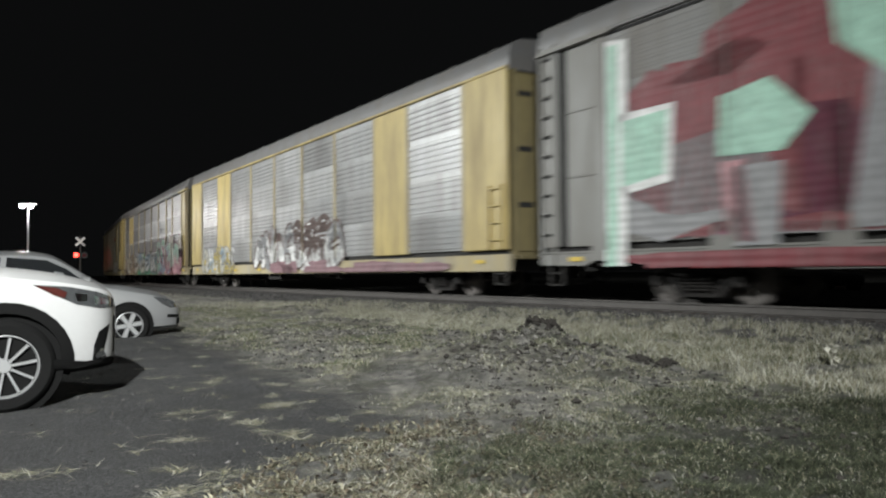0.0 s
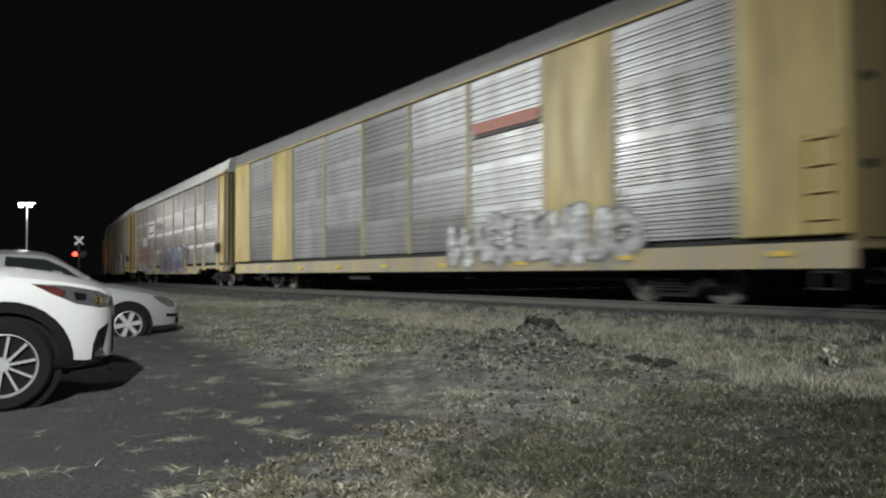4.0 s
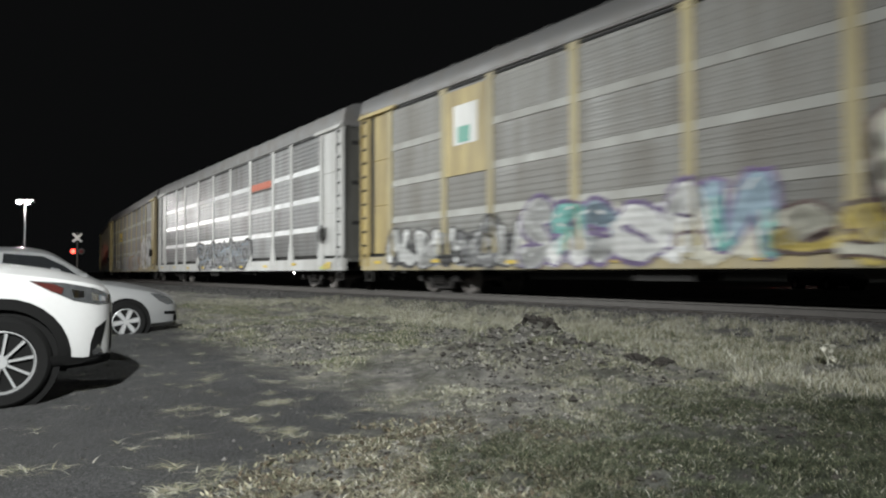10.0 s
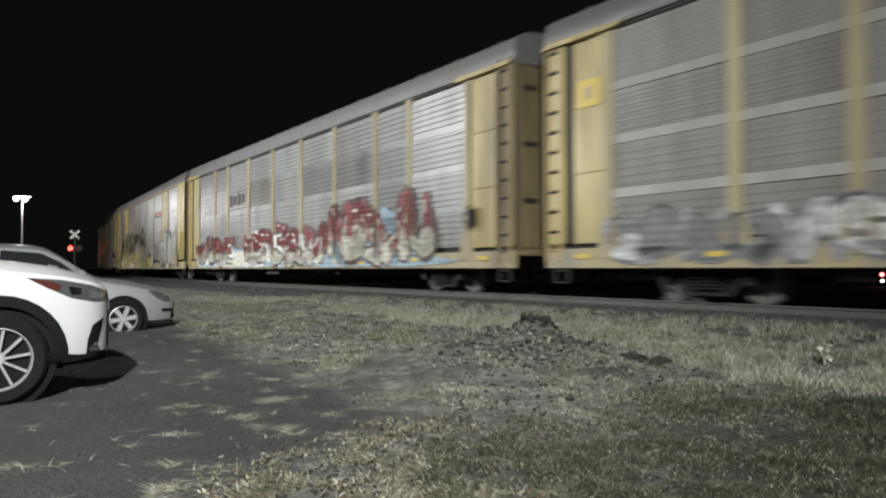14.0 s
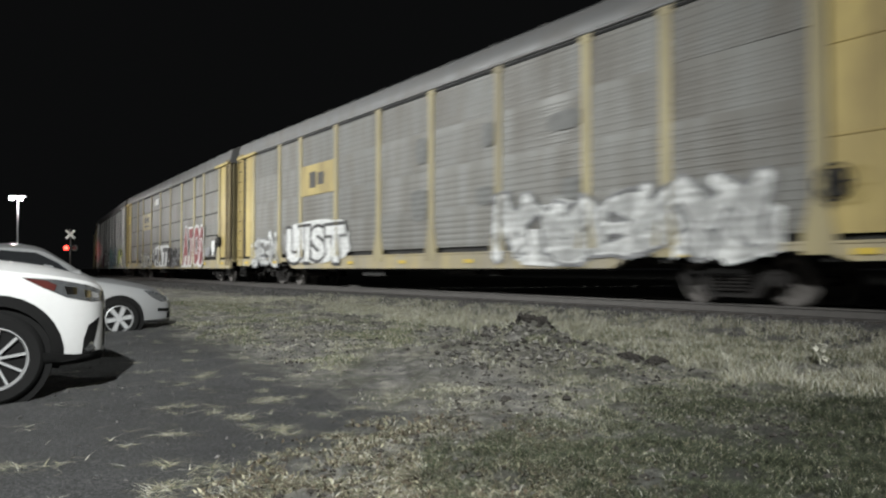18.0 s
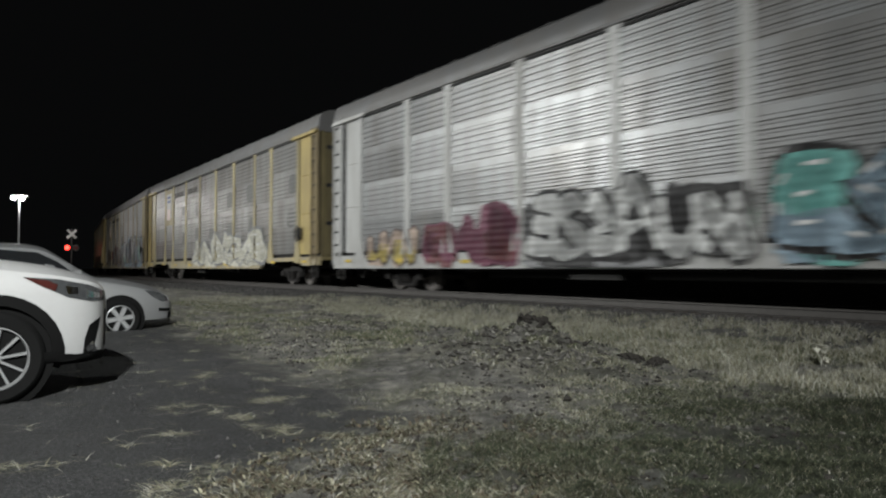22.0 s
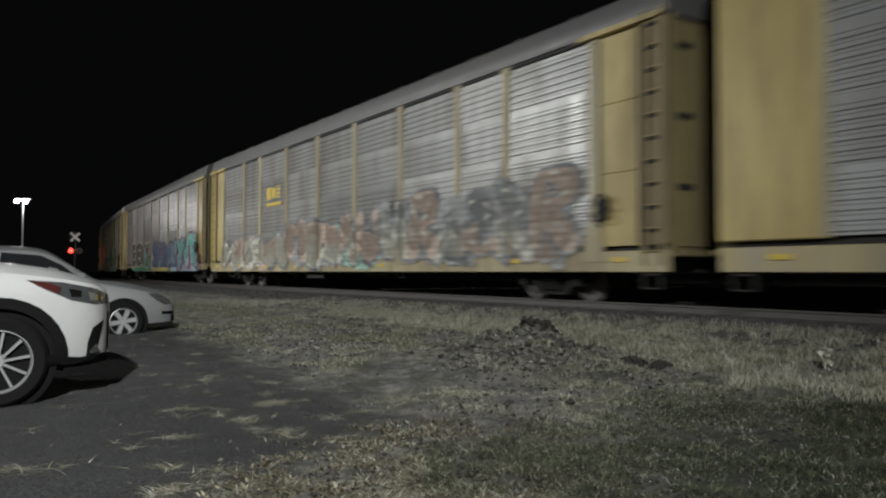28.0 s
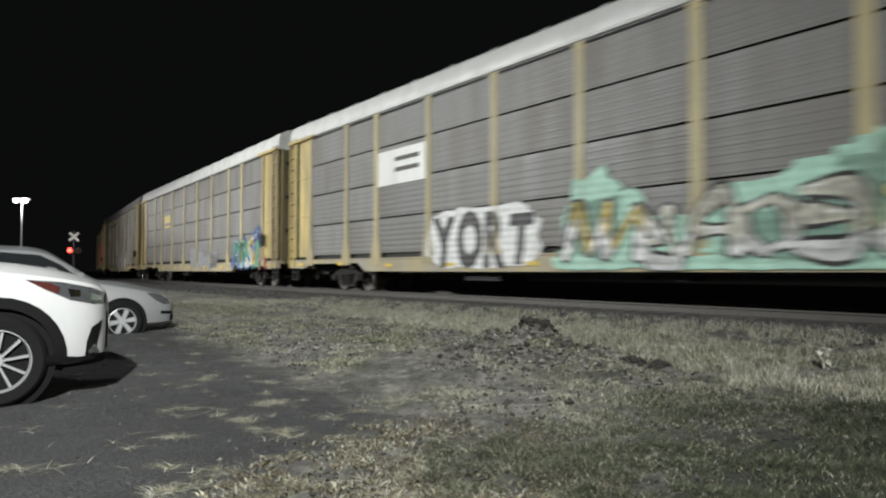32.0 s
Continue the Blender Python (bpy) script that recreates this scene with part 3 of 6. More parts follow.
def wheelset_shape(bm):
    tube(bm, (0, -1.02, 0), (0, 1.02, 0), 0.085, n=12)
    for s in (-1, 1):
        prof = [(0.0, 0.79), (0.11, 0.79), (0.12, 0.75), (0.3, 0.72), (0.37, 0.79), (WHEEL_R, 0.78), (WHEEL_R + 0.01, 0.7), (WHEEL_R + 0.03, 0.68), (WHEEL_R + 0.03, 0.66), (0.36, 0.66), (0.3, 0.69), (0.1, 0.7), (0.0, 0.7)]
        lathe(bm, [(r, s * h) for r, h in prof], 28)
        for i in range(6):
            a = i * math.pi / 3
            tube(bm, (0.2 * math.cos(a), s * 0.735, 0.2 * math.sin(a)), (0.2 * math.cos(a), s * 0.765, 0.2 * math.sin(a)), 0.03, n=6)


def side_frame_shape(bm):
    """A cast side frame with its two axle boxes and the spring window."""
    prism(bm, [(-1.08, 0.4), (-1.08, 0.53), (-0.55, 0.7), (0.55, 0.7), (1.08, 0.53), (1.08, 0.4), (0.6, 0.53), (-0.6, 0.53)], -1.1, -0.98)
    prism(bm, [(-0.74, 0.5), (-0.52, 0.53), (-0.36, 0.24), (0.36, 0.24), (0.52, 0.53), (0.74, 0.5), (0.46, 0.13), (-0.46, 0.13)], -1.09, -0.99)
    for s in (-1, 1):
        box(bm, s * 0.875 - 0.13, s * 0.875 + 0.13, -1.16, -0.96, 0.31, 0.53, 0.03)
        tube(bm, (s * 0.875, -1.2, 0.42), (s * 0.875, -0.98, 0.42), 0.11, n=12)
    for x in (-0.26, -0.09, 0.09, 0.26):
        for k in range(5):
            z = 0.24 + k * 0.06
            lathe(bm, [(0.075, z), (0.085, z + 0.02), (0.075, z + 0.04)], 8, "Z", (x, -1.13, 0))


def bolster_shape(bm):
    box(bm, -0.2, 0.2, -1.06, 1.06, 0.5, 0.74, 0.03)
    box(bm, -1.0, 1.0, -0.55, -0.45, 0.32, 0.4)
    box(bm, -1.0, 1.0, 0.45, 0.55, 0.32, 0.4)


WHEELSETS = []


def add_truck(car, x):
    """A two-axle truck under a car: bolster, side frames, wheelsets."""
    truck = hang("truck", kept(("bolster",), M["truck"], bolster_shape), car, "grimy cast steel truck", (x, 0, 0))
    hang("side_frame", kept(("side_frame",), M["truck"], side_frame_shape), truck)
    hang("side_frame", kept(("side_frame",), M["truck"], side_frame_shape), truck, turn=180)
    for dx in (-0.875, 0.875):
        w = new("wheelset", kept(("wheelset",), M["wheel"], wheelset_shape, 40))
        w.parent = truck
        w.matrix_parent_inverse = pose(dx, 0, WHEEL_R)
        WHEELSETS.append(w)


# ---- sprayed lettering ----


def face_depth(x, z, flush):
    """How far out the car's side stands at this place."""
    if z < SILL[1]:
        return -1.668
    if abs(x) > 11.9 - POST:
        return -1.70 if z > WALL[0] else -1.665
    if flush and 7.19 < abs(x) < 9.03:
        return -1.656
    for e in EDGES:
        if abs(x - e) < POST:
            return -1.675
    return -1.634


class Spray:
    """Collects flat shapes by colour and layer, and lays them on a car's side."""

    def __init__(self):
        self.shapes, self.names = [], ["paint_patch"]

    def start(self, name):
        """The shapes that follow belong to a part of their own."""
        self.names.append(name)

    def shape(self, ink, layer, pts):
        self.shapes.append((ink, layer, pts, len(self.names) - 1))

    def stroke(self, ink, layer, a, b, w0, w1=None):
        w1 = w0 if w1 is None else w1
        a, b = Vector(a), Vector(b)
        d = b - a
        if d.length < 1e-4:
            return
        d.normalize()
        n = Vector((-d.y, d.x))
        pts = [a + n * w0 - d * w0 * 0.3, a - d * w0 * 0.8, a - n * w0 - d * w0 * 0.3, b - n * w1 + d * w1 * 0.3, b + d * w1 * 0.8, b + n * w1 + d * w1 * 0.3]
        self.shape(ink, layer, [(p.x, p.y) for p in pts][::-1])

    def cloud(self, ink, layer, x0, x1, z0, z1, rnd, n=26, rough=0.25):
        cx, cz, rx, rz = (x0 + x1) / 2, (z0 + z1) / 2, (x1 - x0) / 2, (z1 - z0) / 2
        pts = []
        for i in range(n):
            a = 2 * math.pi * i / n
            k = 1 - rough * rnd.random()
            c, s = math.cos(a), math.sin(a)
            pts.append((cx + rx * k * abs(c) ** 0.55 * math.copysign(1, c), cz + rz * k * abs(s) ** 0.55 * math.copysign(1, s)))
        self.start("paint_patch")
        self.shape(ink, layer, pts)

    FORMS = (
        (((0.9, 0.85), (0.5, 1.0), (0.1, 0.8), (0.5, 0.52), (0.9, 0.25), (0.5, 0.0), (0.1, 0.15)),),
        (((0.15, 0.0), (0.2, 0.5), (0.15, 1.0), (0.7, 0.95), (0.85, 0.7), (0.4, 0.5), (0.9, 0.02)),),
        (((0.05, 0.0), (0.25, 0.75), (0.5, 1.0), (0.75, 0.75), (0.95, 0.0)), ((0.3, 0.35), (0.75, 0.4))),
        (((0.85, 0.95), (0.25, 0.95), (0.12, 0.5), (0.25, 0.05), (0.9, 0.1)), ((0.2, 0.5), (0.75, 0.55))),
        (((0.1, 1.0), (0.45, 0.5), (0.95, 0.95)), ((0.45, 0.5), (0.55, 0.2), (0.4, 0.0))),
        (((0.1, 0.0), (0.18, 1.0), (0.78, 0.05), (0.9, 1.0)),),
        (((0.5, 1.0), (0.1, 0.8), (0.1, 0.25), (0.5, 0.0), (0.9, 0.25), (0.9, 0.75), (0.5, 1.0)),),
        (((0.1, 0.95), (0.15, 0.2), (0.5, 0.0), (0.85, 0.25), (0.9, 1.0)), ((0.85, 0.3), (1.1, 0.0))),
    )

    def run_of(self, pts, n=4):
        """A smooth run through these points."""
        out = []
        for i in range(len(pts) - 1):
            p0, p1, p2, p3 = (Vector(pts[max(0, min(len(pts) - 1, k))]) for k in (i - 1, i, i + 1, i + 2))
            for k in range(n):
                u = k / n
                out.append(0.5 * (2 * p1 + (p2 - p0) * u + (2 * p0 - 5 * p1 + 4 * p2 - p3) * u * u + (3 * p1 - p0 - 3 * p2 + p3) * u ** 3))
        return out + [Vector(pts[-1])]

    def wild(self, x0, x1, z0, z1, n, fills, line, rnd, back=None, shine=None, fat=0.2):
        """n interlocked, illegible forms with outlines, a second tone low down and bright flecks."""
        if back:
            for _ in range(max(3, n)):
                u, w = rnd.uniform(x0, x1), (x1 - x0) * rnd.uniform(0.08, 0.2)
                self.cloud(rnd.choice(back), 0, max(x0, u - w), min(x1, u + w), z0, z0 + (z1 - z0) * rnd.uniform(0.45, 0.95), rnd, 22, 0.4)
        w = (x1 - x0) / n
        for i in range(n):
            self.start("letter")
            angular = rnd.random() < 0.6
            low, top = z0 + rnd.uniform(0.0, 0.14) * (z1 - z0), z1 - rnd.uniform(0, 0.22) * (z1 - z0)
            a0, flip, turn, lean = x0 + i * w - 0.08 * w, rnd.random() < 0.5, rnd.random() < 0.5, rnd.uniform(-0.25, 0.25)
            upper, lower = (rnd.choice(g) for g in (fills.split("/") if "/" in fills else (fills, fills)))
            r = fat * min(w, (top - low) * 0.9) * rnd.uniform(0.85, 1.2)
            for form in rnd.choice(self.FORMS):
                pts = []
                for u, v in form:
                    u, v = (1 - u if flip else u) + rnd.uniform(-0.06, 0.06), (1 - v if turn else v) + rnd.uniform(-0.05, 0.05)
                    pts.append((a0 + (u + lean * v) * w * 1.1, low + r + v * (top - low - 2 * r)))
                run = [Vector(a).lerp(Vector(b), k / 3) for a, b in zip(pts, pts[1:]) for k in range(3)] + [Vector(pts[-1])] if angular else self.run_of(pts)
                fade = [r * (0.75 + 0.35 * math.sin(0.7 * k + i)) for k in range(len(run))]
                for k in range(len(run) - 1):
                    self.stroke(line, 1, run[k], run[k + 1], fade[k] * 1.32 + 0.03, fade[k + 1] * 1.32 + 0.03)
                    ink = upper if run[k].y > low + (top - low) * (0.42 + rnd.uniform(-0.12, 0.12)) else lower
                    self.stroke(ink, 2 + i % 2, run[k], run[k + 1], fade[k], fade[k + 1])
                if shine:
                    for k in range(1, len(run) - 2, 3):
                        up = Vector((-0.3 * r, 0.35 * r))
                        self.stroke(shine, 4, run[k] + up, run[k + 1] + up, r * 0.16, r * 0.1)

    def glyph(self, ch, bold):
        """The flat shapes of one capital, in a unit square, and its width."""
        cu = bpy.data.curves.new("lettering", "FONT")
        cu.body, cu.size, cu.offset, cu.resolution_u = ch, 1.0, bold, 3
        ob = bpy.data.objects.new("lettering", cu)
        scene.collection.objects.link(ob)
        bpy.context.view_layer.update()
        me = bpy.data.meshes.new_from_object(ob.evaluated_get(bpy.context.evaluated_depsgraph_get()))
        co = [v.co.copy() for v in me.vertices]
        x0, x1, z0, z1 = min(c.x for c in co), max(c.x for c in co), min(c.y for c in co), max(c.y for c in co)
        out = [[((co[i].x - x0) / (x1 - x0), (co[i].y - z0) / (z1 - z0)) for i in p.vertices] for p in me.polygons]
        bpy.data.objects.remove(ob)
        bpy.data.curves.remove(cu)
        bpy.data.meshes.remove(me)
        return out, x1 - x0

    def word(self, text, fill, line, x0, x1, z0, z1, rnd):
        """Fat hand-sprayed capitals that lean, swell and stand uneven, with an outline of another colour."""
        forms = [self.glyph(ch, 0.055) for ch in text]
        unit = (x1 - x0) / (sum(w for _, w in forms) + 0.06 * (len(text) - 1))
        u = x0
        for polys, w in forms:
            w *= unit
            self.start("letter")
            lean, low, high, swell = rnd.uniform(-0.12, 0.12), rnd.uniform(-0.08, 0.04) * (z1 - z0), rnd.uniform(-0.06, 0.1) * (z1 - z0), rnd.uniform(0.0, 0.12)
            for ink, layer, grow in ((line, 1, 0.11), (fill, 2, 0.0)):
                if not ink:
                    continue
                for poly in polys:
                    pts = []
                    for a, b in poly:
                        a = a + lean * (b - 0.5) + swell * (a - 0.5) * math.sin(3.0 * b)
                        pts.append((u + a * w + (a - 0.5) * 2 * grow, z0 + low + b * (z1 - z0 + high - low) + (b - 0.5) * 2 * grow))
                    self.shape(ink, layer, pts)
            if line:
                runs = [(poly[k], poly[(k + 1) % len(poly)]) for poly in polys for k in range(len(poly))]
                once = {}
                for a, b in runs:
                    key = tuple(sorted(((round(a[0], 4), round(a[1], 4)), (round(b[0], 4), round(b[1], 4)))))
                    once[key] = once.get(key, 0) + 1
                for (a, b), n in once.items():
                    if n == 1:
                        ends = []
                        for c, d in (a, b):
                            c = c + lean * (d - 0.5) + swell * (c - 0.5) * math.sin(3.0 * d)
                            ends.append((u + c * w, z0 + low + d * (z1 - z0 + high - low)))
                        self.stroke(line, 0, ends[0], ends[1], 0.1)
            u += w + 0.06 * unit

    def lay(self, car, flush, label="", over=0):
        for gid, name in enumerate(self.names):
            mine = [q for q in self.shapes if q[3] == gid]
            if mine:
                self.lay_part(name, mine, car, flush, label, over)

    def lay_part(self, name, shapes, car, flush, label, over):
        inks = sorted({q[0] for q in shapes})
        bm = bmesh.new()
        lay = bm.faces.layers.int.new("layer")
        for ink, layer, pts, _ in shapes:
            pts = [(min(max(x, -BODY + 0.02), BODY - 0.02), min(max(z, SILL[0] + 0.03), 5.2)) for x, z in pts]
            f = bm.faces.new([bm.verts.new((x, 0, z)) for x, z in pts])
            f.material_index = inks.index(ink)
            f[lay] = layer
        bmesh.ops.triangulate(bm, faces=[f for f in bm.faces if len(f.verts) > 4])
        xs, zs = [v.co.x for v in bm.verts], [v.co.z for v in bm.verts]
        cuts = [((e + s * POST, 0, 0), (1, 0, 0)) for e in EDGES for s in (-1, 1) if min(xs) < e + s * POST < max(xs)]
        cuts += [((0, 0, z), (0, 0, 1)) for z in (SILL[1], WALL[0]) if min(zs) < z < max(zs)]
        for co, no in cuts:
            bmesh.ops.bisect_plane(bm, geom=bm.verts[:] + bm.edges[:] + bm.faces[:], plane_co=co, plane_no=no)
        bmesh.ops.split_edges(bm, edges=bm.edges[:])
        for f in bm.faces:
            c = f.calc_center_median()
            y = face_depth(c.x, c.z, flush) - 0.003 - 0.0015 * f[lay] - 0.009 * over
            for v in f.verts:
                v.co.y = y
        for f in bm.faces:
            f.normal_update()
            if f.normal.y > 0:
                f.normal_flip()
        me = bpy.data.meshes.new(name)
        bm.to_mesh(me)
        bm.free()
        for i in inks:
            me.materials.append(SPRAY[i])
        hang(name, me, car, label)


def board(bm, x0, x1, z0, z1, y, t=0.012):
    box(bm, x0, x1, y - t, y, z0, z1)


def signs(car, kind, flush):
    """Painted boards and marks of each car. Emblems are plain shapes."""
    y = -1.636
    def plate(name, mat, x0, x1, z0, z1, out=0.0, label=""):
        bm = bmesh.new()
        board(bm, x0, x1, z0, z1, y - out)
        return part(name, bm, M[mat], car, label)
    def bars(mat, x0, x1, z0, z1, n, out):
        w = (x1 - x0) / n
        for i in range(n):
            bm = bmesh.new()
            u, k = x0 + i * w, 0.12 * (z1 - z0) * (i % 2)
            board(bm, u, u + w * 0.8, z0 + k, z1 - k, y - out, 0.004)
            part("emblem_bar", bm, M[mat], car)
    if kind == "railmark":
        bars("mark_yellow", -6.3, -4.75, 3.45, 3.95, 3, 0.0)
        plate("underline", "mark_yellow", -6.3, -4.75, 3.2, 3.32)
    elif kind == "railboard":
        plate("sign_board", "yellow", -6.98, -4.41, 3.15, 4.2, 0.0, "yellow sign board with dark emblem bars")
        bars("mark", -6.5, -4.9, 3.6, 4.0, 3, 0.012)
        plate("underline", "mark", -6.4, -5.0, 3.34, 3.44, 0.012)
    elif kind == "bignews":
        plate("sign_board", "yellow", -6.98, -4.41, 3.15, 4.2, 0.0, "yellow sign board with dark emblem bars")
        bars("mark", -6.3, -5.0, 3.4, 3.95, 2, 0.012)
    elif kind == "whiteboard":
        plate("sign_board", "white_sign", -6.98, -4.41, 3.1, 4.15, 0.0, "white sign board with a red border")
        for x0, x1, z0, z1 in ((-6.6, -4.8, 3.88, 3.98), (-6.6, -4.8, 3.32, 3.42), (-6.6, -6.5, 3.42, 3.88), (-4.9, -4.8, 3.42, 3.88)):
            plate("border_bar", "mark_red" if z1 - z0 > 0.2 else "mark", x0, x1, z0, z1, 0.012)
        plate("notice_board", "patch", -8.9, -7.25, 2.55, 3.05)
    elif kind == "whitelines":
        plate("sign_board", "white_sign", -6.98, -4.41, 3.1, 4.1, 0.0, "white sign board with rows of dark bars")
        for z in (3.75, 3.45):
            plate("line_bar", "mark", -6.0, -4.7, z, z + 0.12, 0.012)
    elif kind == "shield":
        plate("sign_board", "cream", -8.97, -7.25, 3.1, 5.15, 0.0, "tall cream board with blue and pink emblem")
        plate("emblem_field", "patch", -8.62, -7.6, 3.5, 4.92, 0.0, "pale emblem field").location.y = -0.014
        plate("emblem_lower_field", "mark_pink", -8.5, -7.72, 3.42, 4.05, 0.028)
        for z in (4.66, 4.42):
            plate("emblem_bar", "mark_blue", -8.5, -7.72, z, z + 0.13, 0.028)
        for u in (-6.8, -3.9):
            bars("mark", u, u + 2.0, 4.55, 4.85, 7, 0.0)
    elif kind == "pennant":
        plate("sign_board", "yellow", -8.97, -7.25, 3.0, 5.15, 0.0, "tall yellow board with a pale and green emblem")
        plate("emblem", "white_sign", -8.6, -7.6, 3.75, 4.75, 0.012)
        plate("emblem", "mark_teal", -8.4, -7.9, 3.8, 4.2, 0.026)
    elif kind == "redline":
        plate("stripe", "mark_red", 4.5, 6.95, 3.95, 4.22, 0.0, "faded red stripe")
        plate("stripe", "mark", 4.5, 6.95, 3.86, 3.93)
    elif kind == "smallblack":
        bars("mark", -6.8, -4.6, 3.4, 3.9, 4, 0.0)
    elif kind == "yellowpanel":
        plate("sign_board", "yellow", -8.97, -7.25, 3.1, 5.1, 0.0, "plain yellow board")
    elif kind == "greyboard":
        plate("sign_board", "patch", -8.97, -7.25, 2.2, 5.1, 0.0, "pale replacement sheet")


def build_car(c, spec):
    look_of = spec["look"]
    sheet, posts, roof, rows, flush, sill = spec["sheet"], spec["posts"], spec["roof"], spec["rows"], spec.get("flush", False), spec.get("sill", spec["posts"])
    sill = "yellow_sill" if sill == "yellow" else sill
    ends = spec.get("ends", posts)
    car = new("auto_carrier")
    car.empty_display_size = 2.0
    tagged(car, look_of, "railcar", "auto carriers of the freight train")
    hang("underframe", kept(("core",), M["under"], core_shape), car)
    hang("roof", kept(("roof", roof), M[roof], roof_shape, 35), car)
    hang("eave_rail", kept(("eave", roof, ends, flush), M[ends if flush else roof], eave_shape), car)
    hang("side_sill", kept(("sill", sill, flush or spec.get("deep", False)), M[sill], straight_sill if (flush or spec.get("deep")) else sill_shape), car)
    hang("far_side_wall", kept(("far", sheet), M[sheet], far_wall_shape), car)
    for s in (-1, 1):
        turn = 0 if s > 0 else 180
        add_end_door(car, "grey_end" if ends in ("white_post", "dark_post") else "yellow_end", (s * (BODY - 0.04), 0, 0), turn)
        hang("coupler", kept(("coupler",), M["under"], coupler_shape), car, at=(s * (BODY - 0.12), 0, 0), turn=turn)
        add_truck(car, s * 10.06)
        hang("sill_step", kept(("step",), M["under"], step_shape), car, at=(s * 13.3, -1.55, 0.76))
        if flush:
            hang("end_panel", kept(("flush_end", ends), M[ends], lambda bm: box(bm, 0, 1.8 - 0.07, -0.05, 0.02, 0, WALL[1] - WALL[0] + 0.03, 0.02)), car, at=(11.9 + 0.07 if s > 0 else -BODY, -1.62, WALL[0]))
            if s > 0:
                hang("ladder", kept(("ladder_low", ends), M[ends], lambda bm: [box(bm, x - 0.025, x + 0.025, -0.06, 0, 0, 1.5) for x in (-0.25, 0.25)] + [tube(bm, (-0.25, -0.05, 0.2 + k * 0.4), (0.25, -0.05, 0.2 + k * 0.4), 0.016, n=6) for k in range(4)]), car, at=(13.3, -1.68, 1.15))
        else:
            x = 12.0 if s > 0 else -BODY + 0.75
            hang("end_panel", kept(("end_panel", ends), M[ends], end_panel_shape), car, at=(x + 0.08, -1.585, WALL[0]))
            hang("door_slot", kept(("door_slot",), M["dark"], lambda bm: box(bm, 0, 0.22, -0.016, 0, 0, 4.1)), car, at=(13.03 if s > 0 else -13.09, -1.60, WALL[0] + 0.02))
            hang("corner_post", kept(("corner_post", ends, s), M["rusty" if ends == "yellow" and s > 0 else ends], lambda bm: box(bm, -0.07, 0.07, -0.06, 0.03, 0, WALL[1] - WALL[0] + 0.02, 0.02)), car, at=(13.63 if s > 0 else -13.2, -1.6, WALL[0]))
            hang("corner_plate", kept(("corner_plate", ends, s), M["rusty" if ends == "yellow" and s > 0 else ends], lambda bm: box(bm, -0.2, 0.2, -0.012, 0.03, 0, WALL[1] - WALL[0], 0.004)), car, at=(13.4 if s > 0 else -13.45, -1.6, WALL[0]))
            hang("ladder", kept(("ladder", ends, s), M["rusty" if ends == "yellow" and s > 0 else ends], ladder_shape), car, at=(13.4 if s > 0 else -13.45, -1.6, 0.75))
            # Dark bars on the corner plate stand in for the rungs' shadows.
            rung_shade = kept(("rung_shade_strip",), M["under"], lambda bm: box(bm, -0.2, 0.2, -0.03, 0.0, 0, 0.05))
            for k in range(11):
                if 0.93 + k * 0.42 > WALL[0]:
                    hang("rung_bracket", rung_shade, car, at=(13.4 if s > 0 else -13.45, -1.608, 0.93 + k * 0.42))
            hang("eave_bracket", kept(("bracket", ends), M[ends], lambda bm: prism(bm, [(0, 0.0), (0.12, 0.1), (2.2, 0.1), (2.25, 0.04), (2.1, 0.0)], -0.1, 0.02)), car, at=(11.5 if s > 0 else -BODY, -1.66, 5.24))
    if not flush:
        hang("hand_brake", kept(("brake",), M["under"], hand_brake_shape), car, at=(12.2, -1.78, 1.85))
    full, tilt = spec.get("full", ()), random.Random(700 + c)
    for i, (a, b) in enumerate(zip(EDGES, EDGES[1:])):
        pw = 0.07 if flush else POST
        w = b - a - 2 * pw + 0.04
        if not flush:
            # Darkness of the gap under the eave, laid on as a solid strip.
            hang("eave_gap", kept(("eave_gap", round(w, 2)), M["dark"], lambda bm: box(bm, 0.03, w - 0.03, -0.046, -0.03, 0, 0.05)), car, at=(a + pw - 0.02, -1.605, 5.22))
        if i in full:
            hang("bay_panel", kept(("bay", i in (1, 7), ends), M[ends], lambda bm: box(bm, 0, w, -0.045, 0.02, 0, WALL[1] - WALL[0], 0.015)), car, at=(a + pw - 0.02, -1.605, WALL[0]))
            continue
        for r in range(4):
            band = rows == "band" and r < 3
            slack = 0.045 if rows == "gap" else (0.035 if r == 0 else 0.0)
            skin_of = "gleam" if i in spec.get("newer", ()) else sheet
            key = ("sheet", skin_of, sheet, round(w, 2), rows, band, slack)
            hang("side_sheet", kept(key, M[skin_of], lambda bm: ribbed(bm, w, ROW - 0.004, 0, 0, deep=0.007 if sheet in ("pale", "grey") else 0.02, band=0.2 if band else 0.0, slack=slack)), car, at=(a + pw - 0.02, -1.605, WALL[0] + r * ROW)).rotation_euler = (tilt.gauss(0, 0.008), 0, tilt.gauss(0, 0.004))
            if band:
                mat = spec.get("strip", "strip")
                hang("smooth_strip", kept(("strip", mat, round(w, 2)), M[mat], lambda bm: prism_x(bm, [(0.0, 0.0), (-0.026, 0.012), (-0.008, 0.19), (0.0, 0.198), (0.02, 0.198), (0.02, 0.0)], 0, w)), car, at=(a + pw - 0.02, -1.605, WALL[0] + (r + 1) * ROW - 0.204))
